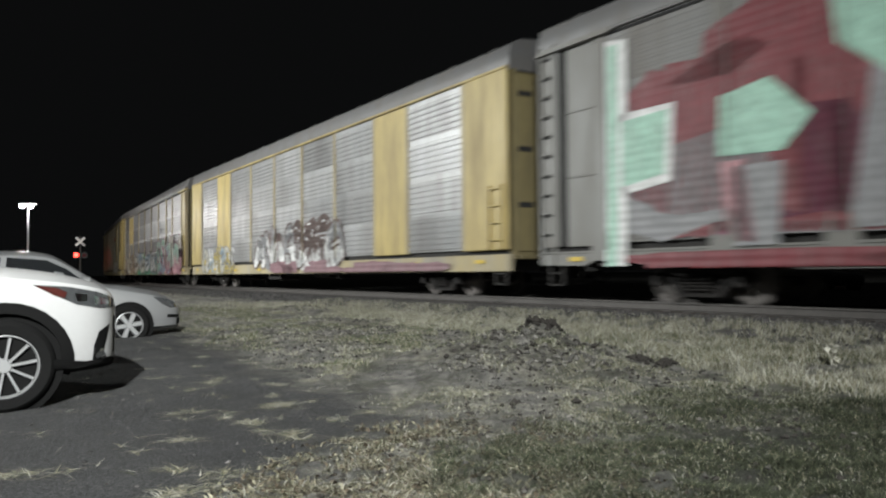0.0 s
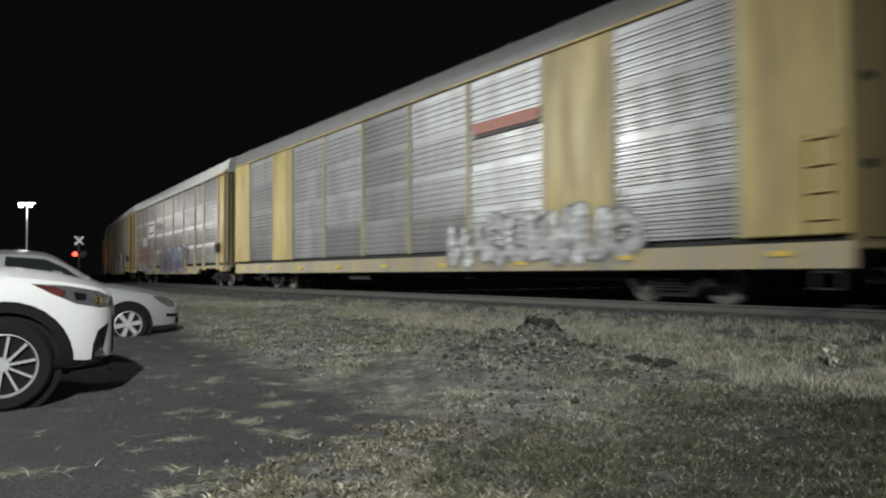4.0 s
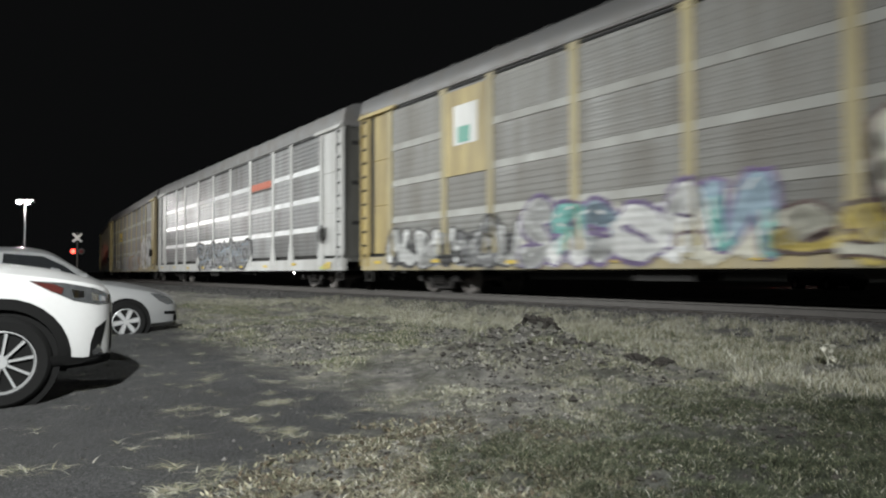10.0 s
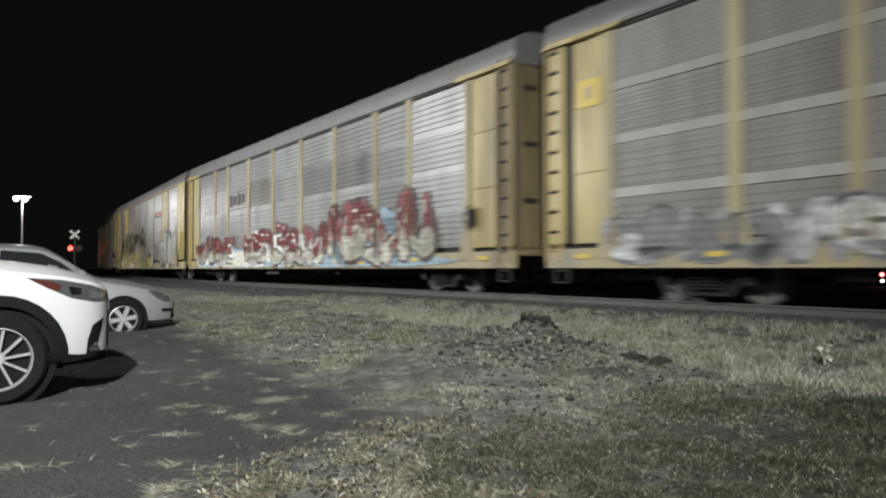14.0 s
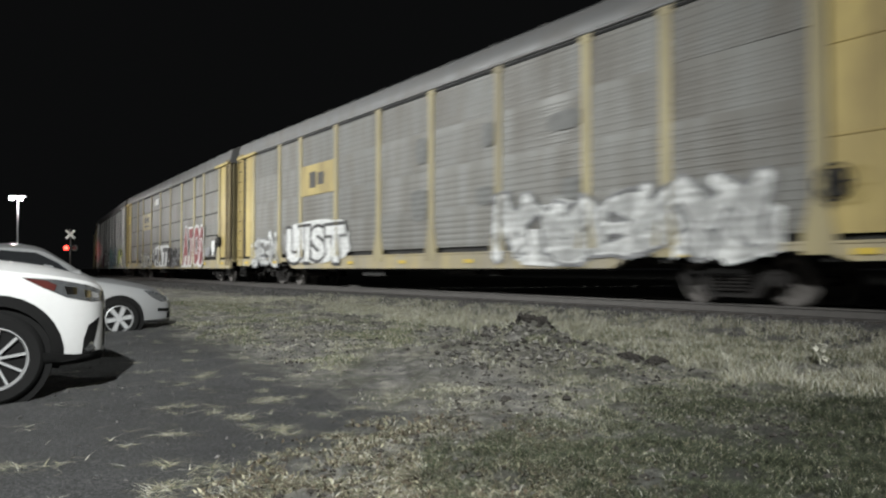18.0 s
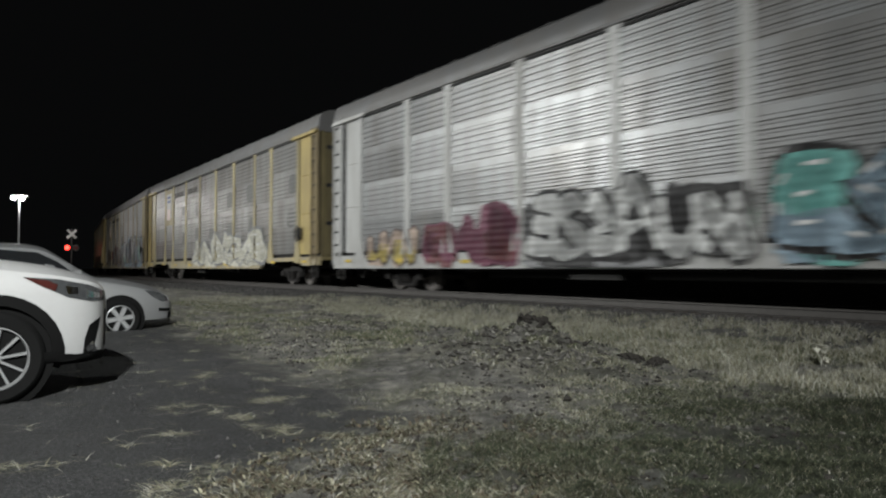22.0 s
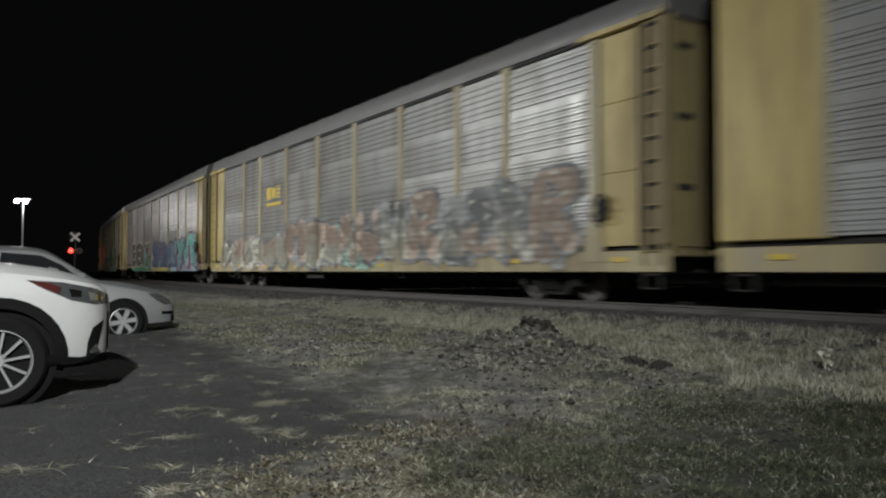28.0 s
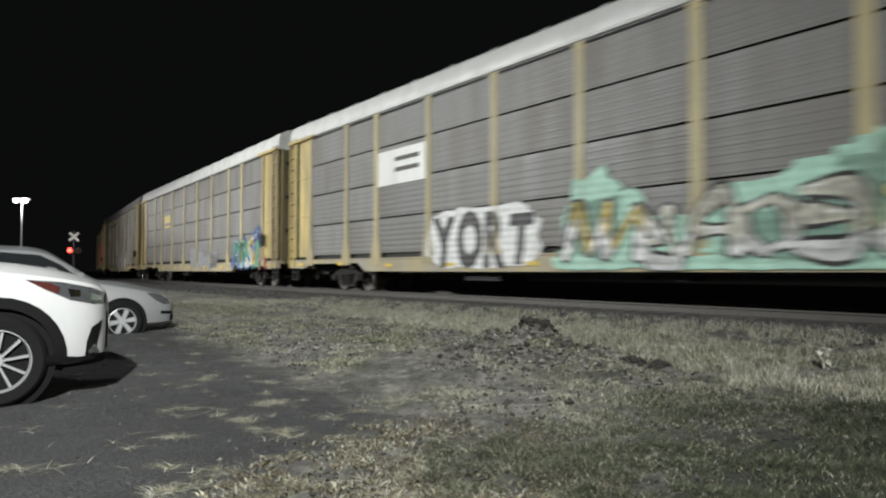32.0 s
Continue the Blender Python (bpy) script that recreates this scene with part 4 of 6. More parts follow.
    for e in EDGES:
        if flush:
            hang("side_post", kept(("thin_post", posts), M["cream"], lambda bm: box(bm, -0.07, 0.07, -0.055, 0, 0, WALL[1] - WALL[0], 0.01)), car, at=(e, -1.605, WALL[0]))
        else:
            hang("side_post", kept(("post", posts), M["post_yellow" if posts == "yellow" else posts], lambda bm: post_shape(bm, True)), car, at=(e, -1.595, WALL[0]))
    if spec.get("placard"):
        bm = bmesh.new()
        board(bm, -12.75, -12.1, 3.85, 4.4, -1.638, 0.006)
        part("placard", bm, M["mark_yellow"], car, "bright yellow placard")
        bm = bmesh.new()
        board(bm, -12.55, -12.3, 4.0, 4.25, -1.644, 0.004)
        part("placard_mark", bm, M["yellow"], car)
    if spec.get("sign"):
        signs(car, spec["sign"], flush)
    for k in range(9):
        hang("reflector", kept(("reflector",), M["mark_yellow"], lambda bm: box(bm, -0.19, 0.19, -0.012, 0, -0.045, 0.045)), car, at=(-12.6 + k * 3.15, -1.664, 0.86 if abs(-12.6 + k * 3.15) > 7.5 else 0.8))
    rnd = random.Random(100 + c)
    for over, piece in enumerate(spec.get("paint", ())):
        sp = Spray()
        kind, args = piece[0], piece[1:]
        if kind == "wild":
            x0, x1, z1, n, fills, line = args[:6]
            sp.wild(x0, x1, 0.64, z1, n, fills, line, rnd, *args[6:])
            sp.lay(car, flush, "sprayed lettering in several colours", over)
        elif kind == "word":
            text, x0, x1, z0, z1, fill, line, back = args
            if back:
                sp.cloud(back, 0, x0 - 0.35, x1 + 0.35, z0 - 0.1, z1 + 0.25, rnd, 40, 0.12)
            sp.word(text, fill, line, x0, x1, z0, z1, rnd)
            sp.lay(car, flush, "large sprayed capital letters", over)
        elif kind == "lines":
            ink, rim, w, runs = args
            for run in runs:
                bent = sp.run_of(run, 5)
                sp.start("letter")
                for k, (a, b) in enumerate(zip(bent, bent[1:])):
                    fat = w * (0.8 + 0.35 * math.sin(0.35 * k + 0.6))
                    sp.stroke(rim, 1, a, b, fat * 1.15 + 0.07)
                    sp.stroke(ink, 2, a, b, fat)
            sp.lay(car, flush, "large black sprayed strokes", over)
        elif kind == "smudge":
            for e in args[0]:
                for z0, z1 in ((1.9, 2.7), (3.35, 4.1)):
                    w = rnd.uniform(0.5, 1.0)
                    sp.cloud("z", 0, e - POST - w, e - POST - 0.03, z0 + rnd.uniform(-0.1, 0.2), z1 - rnd.uniform(-0.1, 0.2), rnd, 18, 0.12)
            sp.lay(car, flush, "dark grime beside the posts", over)
        elif kind == "shapes":
            for ink, layer, pts in args[0]:
                sp.start("paint_patch")
                sp.shape(ink, layer, pts)
            sp.lay(car, flush, "large flat sprayed shapes", over)
        elif kind == "wash":
            x0, x1, z0, z1, inks, n = args
            for i in range(n):
                u, w = rnd.uniform(x0, x1), (x1 - x0) * rnd.uniform(0.08, 0.22)
                sp.cloud(rnd.choice(inks), i % 4, max(x0, u - w), min(x1, u + w), z0, z0 + (z1 - z0) * rnd.uniform(0.4, 1.0), rnd, 18, 0.35)
            sp.lay(car, flush, "patches of sprayed paint", over)
    return car


CARS = {
    0: dict(look="auto carrier covered in dark red paint with mint letters", sheet="grey", posts="dark_post", roof="roof_grey", rows="plain", sill="dark_post",
            paint=(("wash", -11.5, 13.6, 1.1, 5.2, "xxmxxg", 44), ("wash", -11.9, 13.6, 0.62, 1.0, "xxr", 16), ("shapes", (("w", 5, ((-11.75, 0.7), (-11.2, 0.7), (-11.15, 5.0), (-11.7, 5.1))), ("i", 6, ((-11.7, 0.7), (-11.45, 0.7), (-11.4, 4.95), (-11.65, 5.0))), ("i", 6, ((-11.3, 2.2), (-10.3, 2.35), (-10.2, 3.5), (-11.3, 3.45))),
                   ("w", 5, ((-11.3, 2.05), (-10.15, 2.2), (-10.05, 3.6), (-11.3, 3.6))), ("i", 6, ((-9.15, 2.5), (-8.0, 2.45), (-7.5, 2.95), (-8.2, 3.65), (-9.1, 3.5))), ("g", 5, ((-8.9, 1.0), (-8.1, 1.0), (-8.0, 2.3), (-8.9, 2.3))),
                   ("p", 5, ((-9.0, 1.1), (-8.5, 1.05), (-8.7, 2.4), (-9.1, 2.4))), ("i", 6, ((-7.1, 3.9), (-6.0, 3.0), (-5.4, 3.2), (-6.6, 4.9), (-7.2, 4.9))), ("g", 5, ((-7.0, 1.2), (-6.0, 1.2), (-5.8, 3.2), (-6.6, 3.6))))),
                   ("wild", -5.0, 13.0, 4.7, 5, "iin", "w", None, "w", 0.14))),
    1: dict(look="silver auto carrier with yellow bays and purple graffiti", sheet="bright", posts="yellow", roof="roof_grey", rows="plain", flush=True, full=(1, 7), sign="",
            paint=(("wild", -11.7, -6.6, 1.95, 8, "wyes", "g", "ey", "w"), ("wild", -3.6, 4.8, 2.7, 8, "dg/w", "d", "gw", "w", 0.22), ("wash", -1.9, 4.0, 0.62, 1.2, "u", 9), ("wash", 3.5, 11.4, 0.62, 1.05, "u", 10))),
    2: dict(look="silver auto carrier with pink, green and white graffiti", sheet="silver", posts="cream", ends="yellow", roof="roof_grey", rows="band", strip="mid_strip", deep=True, sign="yellowpanel",
            paint=(("wash", -11.6, -4.6, 0.64, 2.3, "ata", 9), ("wild", -11.4, -4.6, 2.2, 6, "te/ae", "k", "a", "w"), ("wash", -4.4, 4.2, 0.62, 1.5, "n", 12), ("wild", -4.3, 4.2, 2.4, 7, "hes/we", "k", "ngh", "e"), ("wash", 4.2, 12.2, 0.62, 1.5, "xup", 12), ("wild", 4.3, 12.2, 3.1, 7, "ei/pis", "m", "ps", "e", 0.22))),
    3: dict(look="silver auto carrier with yellow bays and white graffiti", sheet="silver", posts="yellow", roof="roof_grey", rows="plain", flush=True, full=(1, 7), sign="redline",
            paint=(("wild", 3.6, 9.8, 2.1, 8, "ww", "g", None, "w"),)),
    4: dict(look="silver auto carrier with blue, orange and purple graffiti", sheet="worn", posts="cream", ends="yellow", roof="roof_white", rows="band", strip="mid_strip", deep=False, sill="yellow", sign="whiteboard",
            paint=(("wild", -10.9, -4.4, 2.55, 8, "o/w", "b", None, "w", 0.14), ("wild", -2.2, 5.6, 2.45, 7, "vgs/vgy", "v", "g", None))),
    5: dict(look="grey auto carrier with yellow posts and white graffiti", sheet="grey", posts="yellow", roof="roof_white", rows="gap", sign="railmark",
            paint=(("wash", -7.0, -4.6, 2.2, 3.15, "hh", 5), ("wash", -4.4, -1.0, 2.3, 3.1, "hg", 5), ("wild", -11.6, -10.0, 1.8, 1, "w", "g"), ("wild", 0.0, 2.5, 2.3, 3, "w", "g", None, "w"), ("wild", 4.3, 8.2, 2.7, 4, "ww", "g", "w", "w"))),
    6: dict(look="dull grey auto carrier with white, tan and pink graffiti", sheet="pale", posts="yellow", roof="roof_grey", rows="band", strip="dull_strip", deep=True, sign="pennant",
            paint=(("wild", -11.9, -6.0, 1.9, 7, "gwkw", "k", "gk", "w"), ("wild", -6.0, 0.2, 2.2, 6, "wwsc", "v", "we", "w"), ("wild", 0.3, 2.2, 1.7, 2, "yew", "d", "y"), ("wild", 2.0, 12.6, 2.9, 8, "et/eg", "d", "tge", "w"))),
    7: dict(look="bright silver auto carrier with pale posts and dark outlines", sheet="silver", posts="white_post", roof="roof_grey", rows="band", deep=True, sign="redline",
            paint=(("wild", -4.1, 4.1, 2.3, 7, "gg", "k", "g", "s"), ("wash", 11.0, 13.4, 0.66, 0.9, "ly", 3))),
    8: dict(look="dull grey auto carrier with orange and white graffiti", sheet="pale", placard=True, posts="yellow", roof="roof_grey", rows="band", strip="dull_strip", deep=True, sign="railmark",
            paint=(("wild", -11.8, -4.6, 1.8, 8, "gw", "g"), ("wash", -4.3, 6.8, 0.64, 2.2, "aahgahg", 24), ("wild", 7.3, 11.9, 3.1, 5, "ww", "w", None, "w", 0.2))),
    9: dict(look="silver auto carrier with red and black graffiti", sheet="silver", posts="cream", ends="yellow", roof="roof_grey", rows="plain", deep=True, sign="smallblack",
            paint=(("wash", -11.8, 12.0, 0.64, 1.5, "ses", 12), ("wild", -12.0, -6.2, 2.3, 5, "r/ek", "k", "w"), ("wild", -4.6, 3.4, 2.5, 7, "r/e", "d", "w", "w"), ("wild", 4.0, 10.4, 2.9, 5, "rrx/ee", "d", "se", "e", 0.24))),
    10: dict(look="silver auto carrier with yellow bays and black arched letters", sheet="bright", posts="yellow", roof="roof_grey", rows="plain", flush=True, full=(1, 7), sign="redline",
             paint=(("wash", -12.8, -7.0, 0.64, 1.8, "yffey", 16), ("wash", -7.6, -2.0, 0.64, 1.9, "fyeyf", 18), ("wash", -2.4, 4.6, 0.64, 2.0, "fyyef", 18), ("wash", -11.6, -7.5, 0.7, 1.4, "ewoi", 6), ("wash", -6.0, -1.0, 0.64, 1.3, "owye", 8), ("lines", "k", "f", 0.21, (((-10.5, 1.4), (-9.9, 2.7), (-9.1, 1.8), (-8.2, 2.2), (-7.5, 3.2), (-7.3, 1.7)), ((-6.1, 1.8), (-5.8, 2.7), (-5.0, 3.3), (-4.3, 2.8), (-4.0, 1.8)), ((-5.3, 1.9), (-5.0, 2.3), (-4.7, 1.9)),
                   ((-3.6, 2.6), (-3.0, 2.6), (-2.0, 2.75), (-1.1, 3.05)), ((-3.5, 2.9), (-2.6, 2.9), (-1.6, 3.0)), ((-3.6, 3.1), (-3.5, 2.4)), ((-0.9, 2.2), (-0.6, 3.0), (0.0, 3.4), (0.5, 3.0), (0.75, 2.1)), ((-0.8, 2.4), (0.0, 2.5), (0.7, 2.3)))), ("wash", 1.6, 4.2, 1.3, 2.0, "kg", 5), ("wild", 7.0, 12.2, 2.8, 3, "ewy", "g", "e", "w", 0.24))),
    11: dict(look="pale grey auto carrier with yellow posts and white graffiti", sheet="pale", posts="yellow", roof="roof_grey", rows="plain", sign="bignews",
             paint=(("wild", -11.9, -9.2, 2.1, 4, "ww", "g"), ("word", "UIST", -8.3, -3.5, 0.9, 2.05, "w", "k", "w"), ("wild", 4.2, 11.4, 2.4, 7, "ww", "g", "w", "w", 0.2), ("smudge", (1.42, 4.27, 7.12)))),
    12: dict(look="grey auto carrier with black, white and dark red lettering", sheet="pale", posts="yellow", roof="roof_grey", rows="gap", deep=True, placard=True, sign="railboard",
             paint=(("wash", -10.4, -9.25, 1.15, 2.5, "h", 4), ("wild", -7.6, -3.8, 1.75, 5, "we", "k", "w"), ("word", "HATE", -3.1, 1.6, 0.8, 1.8, "k", None, "w"), ("wild", 1.6, 4.2, 1.9, 4, "gk", "k", "g"), ("wash", 5.0, 9.4, 0.66, 1.5, "wew", 5), ("word", "ATOS", 5.0, 9.3, 0.75, 2.6, "r", "w", None), ("wash", -4.0, -1.6, 4.5, 5.15, "we", 3), ("wash", 9.5, 12.0, 1.2, 2.2, "gw", 4))),
    13: dict(look="silver auto carrier with pale posts and turquoise graffiti", sheet="silver", posts="white_post", roof="roof_grey", rows="plain", deep=True, sign="", newer=(7,),
             paint=(("wild", -11.3, -8.6, 1.8, 3, "yt", "d", "t"), ("wild", -8.2, -4.4, 2.15, 3, "mx", "m", "mmx", None, 0.24), ("wash", -4.3, 1.6, 0.62, 1.0, "kgg", 8), ("wash", -4.2, 1.6, 1.05, 2.4, "kkn", 10), ("wild", -3.9, 1.5, 2.4, 6, "w", "k", "k", None, 0.19), ("wild", 1.9, 7.4, 2.6, 5, "cis/cs", "k", "cs", "w", 0.22), ("wash", 7.4, 9.4, 0.66, 1.9, "gkg", 5), ("wild", 9.4, 12.9, 2.3, 3, "l/le", "k", "lle", "e", 0.22))),
    14: dict(look="silver auto carrier with yellow posts and cream graffiti", sheet="worn", posts="yellow", roof="roof_grey", rows="plain", sign="shield",
             paint=(("smudge", (-4.27, -1.42, 1.42, 4.27, 7.12, 11.9)), ("wild", -2.6, 8.7, 2.4, 6, "ee", "g", "e", "w", 0.21),)),
    15: dict(look="bright silver auto carrier covered low down in grey-green graffiti", sheet="gleam", posts="cream", ends="yellow", roof="roof_grey", rows="plain", deep=True, flush=False, sill="yellow", sign="shield",
             paint=(("wild", -10.4, 0.2, 2.6, 8, "xgd/dg", "g", "gd", None), ("wash", 0.2, 12.6, 0.64, 2.4, "gks", 14), ("wild", 0.3, 12.6, 3.1, 13, "gkwigsg", "k", "gs", "w"))),
    16: dict(look="silver auto carrier with yellow bays and red graffiti", sheet="bright", posts="yellow", roof="roof_grey", rows="plain", flush=True, full=(1, 7), sign="",
             paint=(("wash", -10.4, -5.2, 0.64, 2.6, "xxg", 9), ("wild", -10.0, -5.0, 2.6, 3, "w/wx", "x", "x", "w", 0.16), ("wild", -4.0, 5.0, 2.4, 8, "wek", "k", "e", "w"))),
    17: dict(look="silver auto carrier with pink and grey graffiti", sheet="worn", posts="cream", ends="yellow", roof="roof_grey", rows="plain", deep=True, sign="railmark",
             paint=(("wild", -11.6, -4.0, 2.3, 6, "et/e", "g", "et", None, 0.22), ("wild", -3.8, 3.2, 2.75, 5, "t/te", "g", "ih", None, 0.24), ("wild", 3.5, 11.4, 3.0, 6, "tgh/te", "g", "tgh", "e", 0.2))),
    18: dict(look="silver auto carrier with green, blue and turquoise graffiti", sheet="silver", posts="cream", ends="yellow", roof="roof_grey", rows="plain", deep=False, sign="", newer=(1, 7),
             paint=(("wash", -9.0, -1.2, 0.8, 2.2, "kgc", 8), ("wash", -9.0, -1.0, 0.62, 1.6, "n", 22), ("word", "EJERY", -8.8, -1.6, 1.05, 2.55, "k", "e", None), ("wash", -1.2, 0.2, 0.7, 2.3, "pte", 5), ("wild", -0.4, 7.4, 2.6, 8, "bsv/bs", "k", "sb", "s"), ("wash", 0.0, 13.0, 0.62, 1.0, "sycs", 10), ("wash", 7.3, 12.9, 0.62, 2.4, "m", 7), ("wild", 7.5, 12.4, 2.95, 4, "c/cs", "m", "cs", "i", 0.24))),
    19: dict(look="grey auto carrier with yellow posts and turquoise graffiti", sheet="grey", posts="yellow", roof="roof_white", rows="gap", sign="whitelines",
             paint=(("word", "YORT", -4.0, 0.0, 0.75, 2.0, "k", None, "w"), ("wash", 0.6, 9.0, 0.64, 1.2, "i", 16), ("wash", 0.9, 8.0, 0.7, 2.95, "i", 14), ("wild", 1.0, 8.2, 2.2, 7, "ye/w", "k", None, "w", 0.13))),
    20: dict(look="grey auto carrier with yellow posts and small bright graffiti", sheet="grey", posts="yellow", roof="roof_white", rows="gap", sign="railmark",
             paint=(("wash", 0.0, 5.5, 0.7, 2.3, "gg", 6), ("wild", 8.0, 11.8, 2.4, 4, "ybnw", "b", "ns", "w"), ("wash", 11.6, 12.6, 0.64, 2.0, "r", 3))),
    21: dict(look="silver auto carrier with cream posts", sheet="silver", posts="cream", ends="yellow", roof="roof_grey", rows="plain", sign="shield", paint=(("wild", -3.0, 6.0, 2.1, 8, "wg", "g"),)),
    22: dict(look="dull grey auto carrier with yellow posts", sheet="pale", posts="yellow", roof="roof_grey", rows="band", strip="dull_strip", deep=True, sign="railboard"),
    23: dict(look="silver auto carrier with pale posts", sheet="bright", posts="white_post", roof="roof_grey", rows="plain", deep=True, sign=""),
    24: dict(look="silver auto carrier with yellow bays", sheet="silver", posts="yellow", roof="roof_grey", rows="plain", flush=True, full=(1, 7), sign=""),
    25: dict(look="grey auto carrier with yellow posts", sheet="grey", posts="yellow", roof="roof_white", rows="gap", sign="bignews"),
}
TRAIN = {c: build_car(c, spec) for c, spec in CARS.items()}

# ---- lamps and the crossing ----


def lot_lamp(name, at, height, heads, label, yaw=0.0):
    pole = new(name)
    pole.matrix_world = pose(at[0], at[1], ground_height(*at), 0, 0, yaw)
    tagged(pole, label, "street lamp", "lot lamps")
    bm = bmesh.new()
    lathe(bm, [(0.0, 0.0), (0.26, 0.0), (0.26, 0.5), (0.24, 0.56), (0.0, 0.56)], 16, "Z")
    part("footing", bm, M["stone"], pole, "round concrete footing")
    bm = bmesh.new()
    tube(bm, (0, 0, 0.5), (0, 0, height), 0.07, 0.04, 12)
    part("shaft", bm, M["steel"], pole)
    for s in heads:
        bm = bmesh.new()
        tube(bm, (0, 0, height - 0.08), (s * 0.25, 0, height + 0.02), 0.03, n=8)
        part("arm", bm, M["steel"], pole)
        bm = bmesh.new()
        box(bm, s * 0.3 - 0.25, s * 0.3 + 0.25, -0.17, 0.17, height, height + 0.12, 0.03)
        head = part("lamp_head", bm, M["steel"], pole)
        bm = bmesh.new()
        lathe(bm, [(0.0, height - 0.22), (0.1, height - 0.2), (0.15, height - 0.12), (0.15, height + 0.002), (0.0, height + 0.002)], 18, "Z", (s * 0.3 - (0.12 if len(heads) > 1 else 0.0), 0, 0))
        hang("lens", mesh_of("lens", bm, M["lamp_glow"]), head, "glowing white lens")
    return pole


lot_lamp("street_lamp", (-31.0, 55.0), 6.2, (-1, 1), "tall pole with two bright white lamp heads", 12)
d = bpy.data.lights.new("street_light", "POINT")
d.energy, d.shadow_soft_size, d.color = 1900, 0.3, (1.0, 0.98, 0.95)
new("street_light", d).location = (-31.0, 55.0, 5.9)
for at, to, watts, spread in LOT_LAMPS:
    lot_lamp("street_lamp", (at[0], at[1]), at[2], (1,), "tall pole with one white lamp head over the lot", math.degrees(math.atan2(to[1] - at[1], to[0] - at[0])))


def crossing_signal(x, y, yaw):
    sig = new("crossing_signal")
    sig.matrix_world = pose(x, y, ground_height(x, y), 0, 0, yaw)
    tagged(sig, "railroad crossing mast with white crossbuck and red lamps", "signal")
    bm = bmesh.new()
    lathe(bm, [(0.0, 0), (0.2, 0), (0.2, 0.3), (0.07, 0.4), (0.06, 4.1), (0.0, 4.15)], 14, "Z")
    part("mast", bm, M["under"], sig)
    for a in (45, -45):
        bm = bmesh.new()
        box(bm, -0.46, 0.46, -0.02, 0.0, -0.09, 0.09, 0.006)
        ob = part("crossbuck_blade", bm, M["dull_strip"], sig)
        ob.matrix_basis = pose(0, -0.09 - (0.024 if a > 0 else 0), 3.7, 0, a, 0)
    bm = bmesh.new()
    box(bm, -0.38, 0.38, -0.04, 0.04, 2.58, 2.66, 0.01)
    part("cross_arm", bm, M["steel"], sig)
    for s in (-1, 1):
        bm = bmesh.new()
        lathe(bm, [(0.0, -0.02), (0.25, -0.02), (0.25, 0.02), (0.0, 0.02)], 24, "Y", (s * 0.3, -0.08, 2.62))
        tube(bm, (s * 0.3, -0.1, 2.62), (s * 0.3, 0.2, 2.62), 0.13, n=14)
        for i in range(7):
            u = math.pi * i / 6
            p, q = (s * 0.3 + 0.16 * math.cos(u), 2.62 + 0.16 * math.sin(u)), (s * 0.3 + 0.16 * math.cos(u + 0.5), 2.62 + 0.16 * math.sin(u + 0.5))
            if i < 6:
                vs = [bm.verts.new(c) for c in ((p[0], -0.1, p[1]), (q[0], -0.1, q[1]), (q[0], -0.34, q[1]), (p[0], -0.34, p[1]))]
                bm.faces.new(vs)
        disc = part("lamp_disc", bm, M["under"], sig, "black round lamp backing with a hood")
        bm = bmesh.new()
        lathe(bm, [(0.0, -0.04), (0.12, -0.03), (0.17, 0.0), (0.0, 0.0)], 18, "Y", (s * 0.3, -0.11, 2.62))
        hang("red_lens", mesh_of("red_lens", bm, M["red_glow" if s < 0 else "red_dark"]), disc, "lit red lens" if s < 0 else "unlit red lens")
    return sig


crossing_signal(-29.6, 60.0, 25)
d = bpy.data.lights.new("red_light", "SPOT")
d.energy, d.shadow_soft_size, d.color, d.spot_size, d.spot_blend = 3500, 0.1, (1.0, 0.04, 0.03), radians(7), 0.9
spot = new("red_light", d)
spot.matrix_world = look((-29.9, 60.4, 2.9), tuple(along(-66, 1.7, 3.0)))


def far_kerb():
    """A pale concrete kerb beyond the track, seen under the train."""
    ob = new("concrete_kerb")
    ob.matrix_world = pose(-14.2, 46.5, 0.13, 0, 0, 20)
    tagged(ob, "pale concrete kerb stone beyond the track", "kerb")
    bm = bmesh.new()
    box(bm, -0.55, 0.55, -0.12, 0.12, 0.0, 0.36, 0.03)
    part("kerb_stone", bm, M["white_sign"], ob)


far_kerb()


def yard_light(x, y, z, label):
    post = new("yard_light")
    post.matrix_world = pose(x, y, ground_height(x, y))
    tagged(post, label, "light")
    bm = bmesh.new()
    tube(bm, (0, 0, 0), (0, 0, z - 0.1), 0.06, n=8)
    part("stake", bm, M["steel"], post)
    bm = bmesh.new()
    lathe(bm, [(0.0, z - 0.1), (0.08, z - 0.07), (0.1, z), (0.07, z + 0.08), (0.0, z + 0.1)], 14, "Z")
    part("globe", bm, M["lamp_glow"], post, "glowing white globe")


yard_light(-24.2, 118.0, 0.72, "low white yard light far beyond the track")

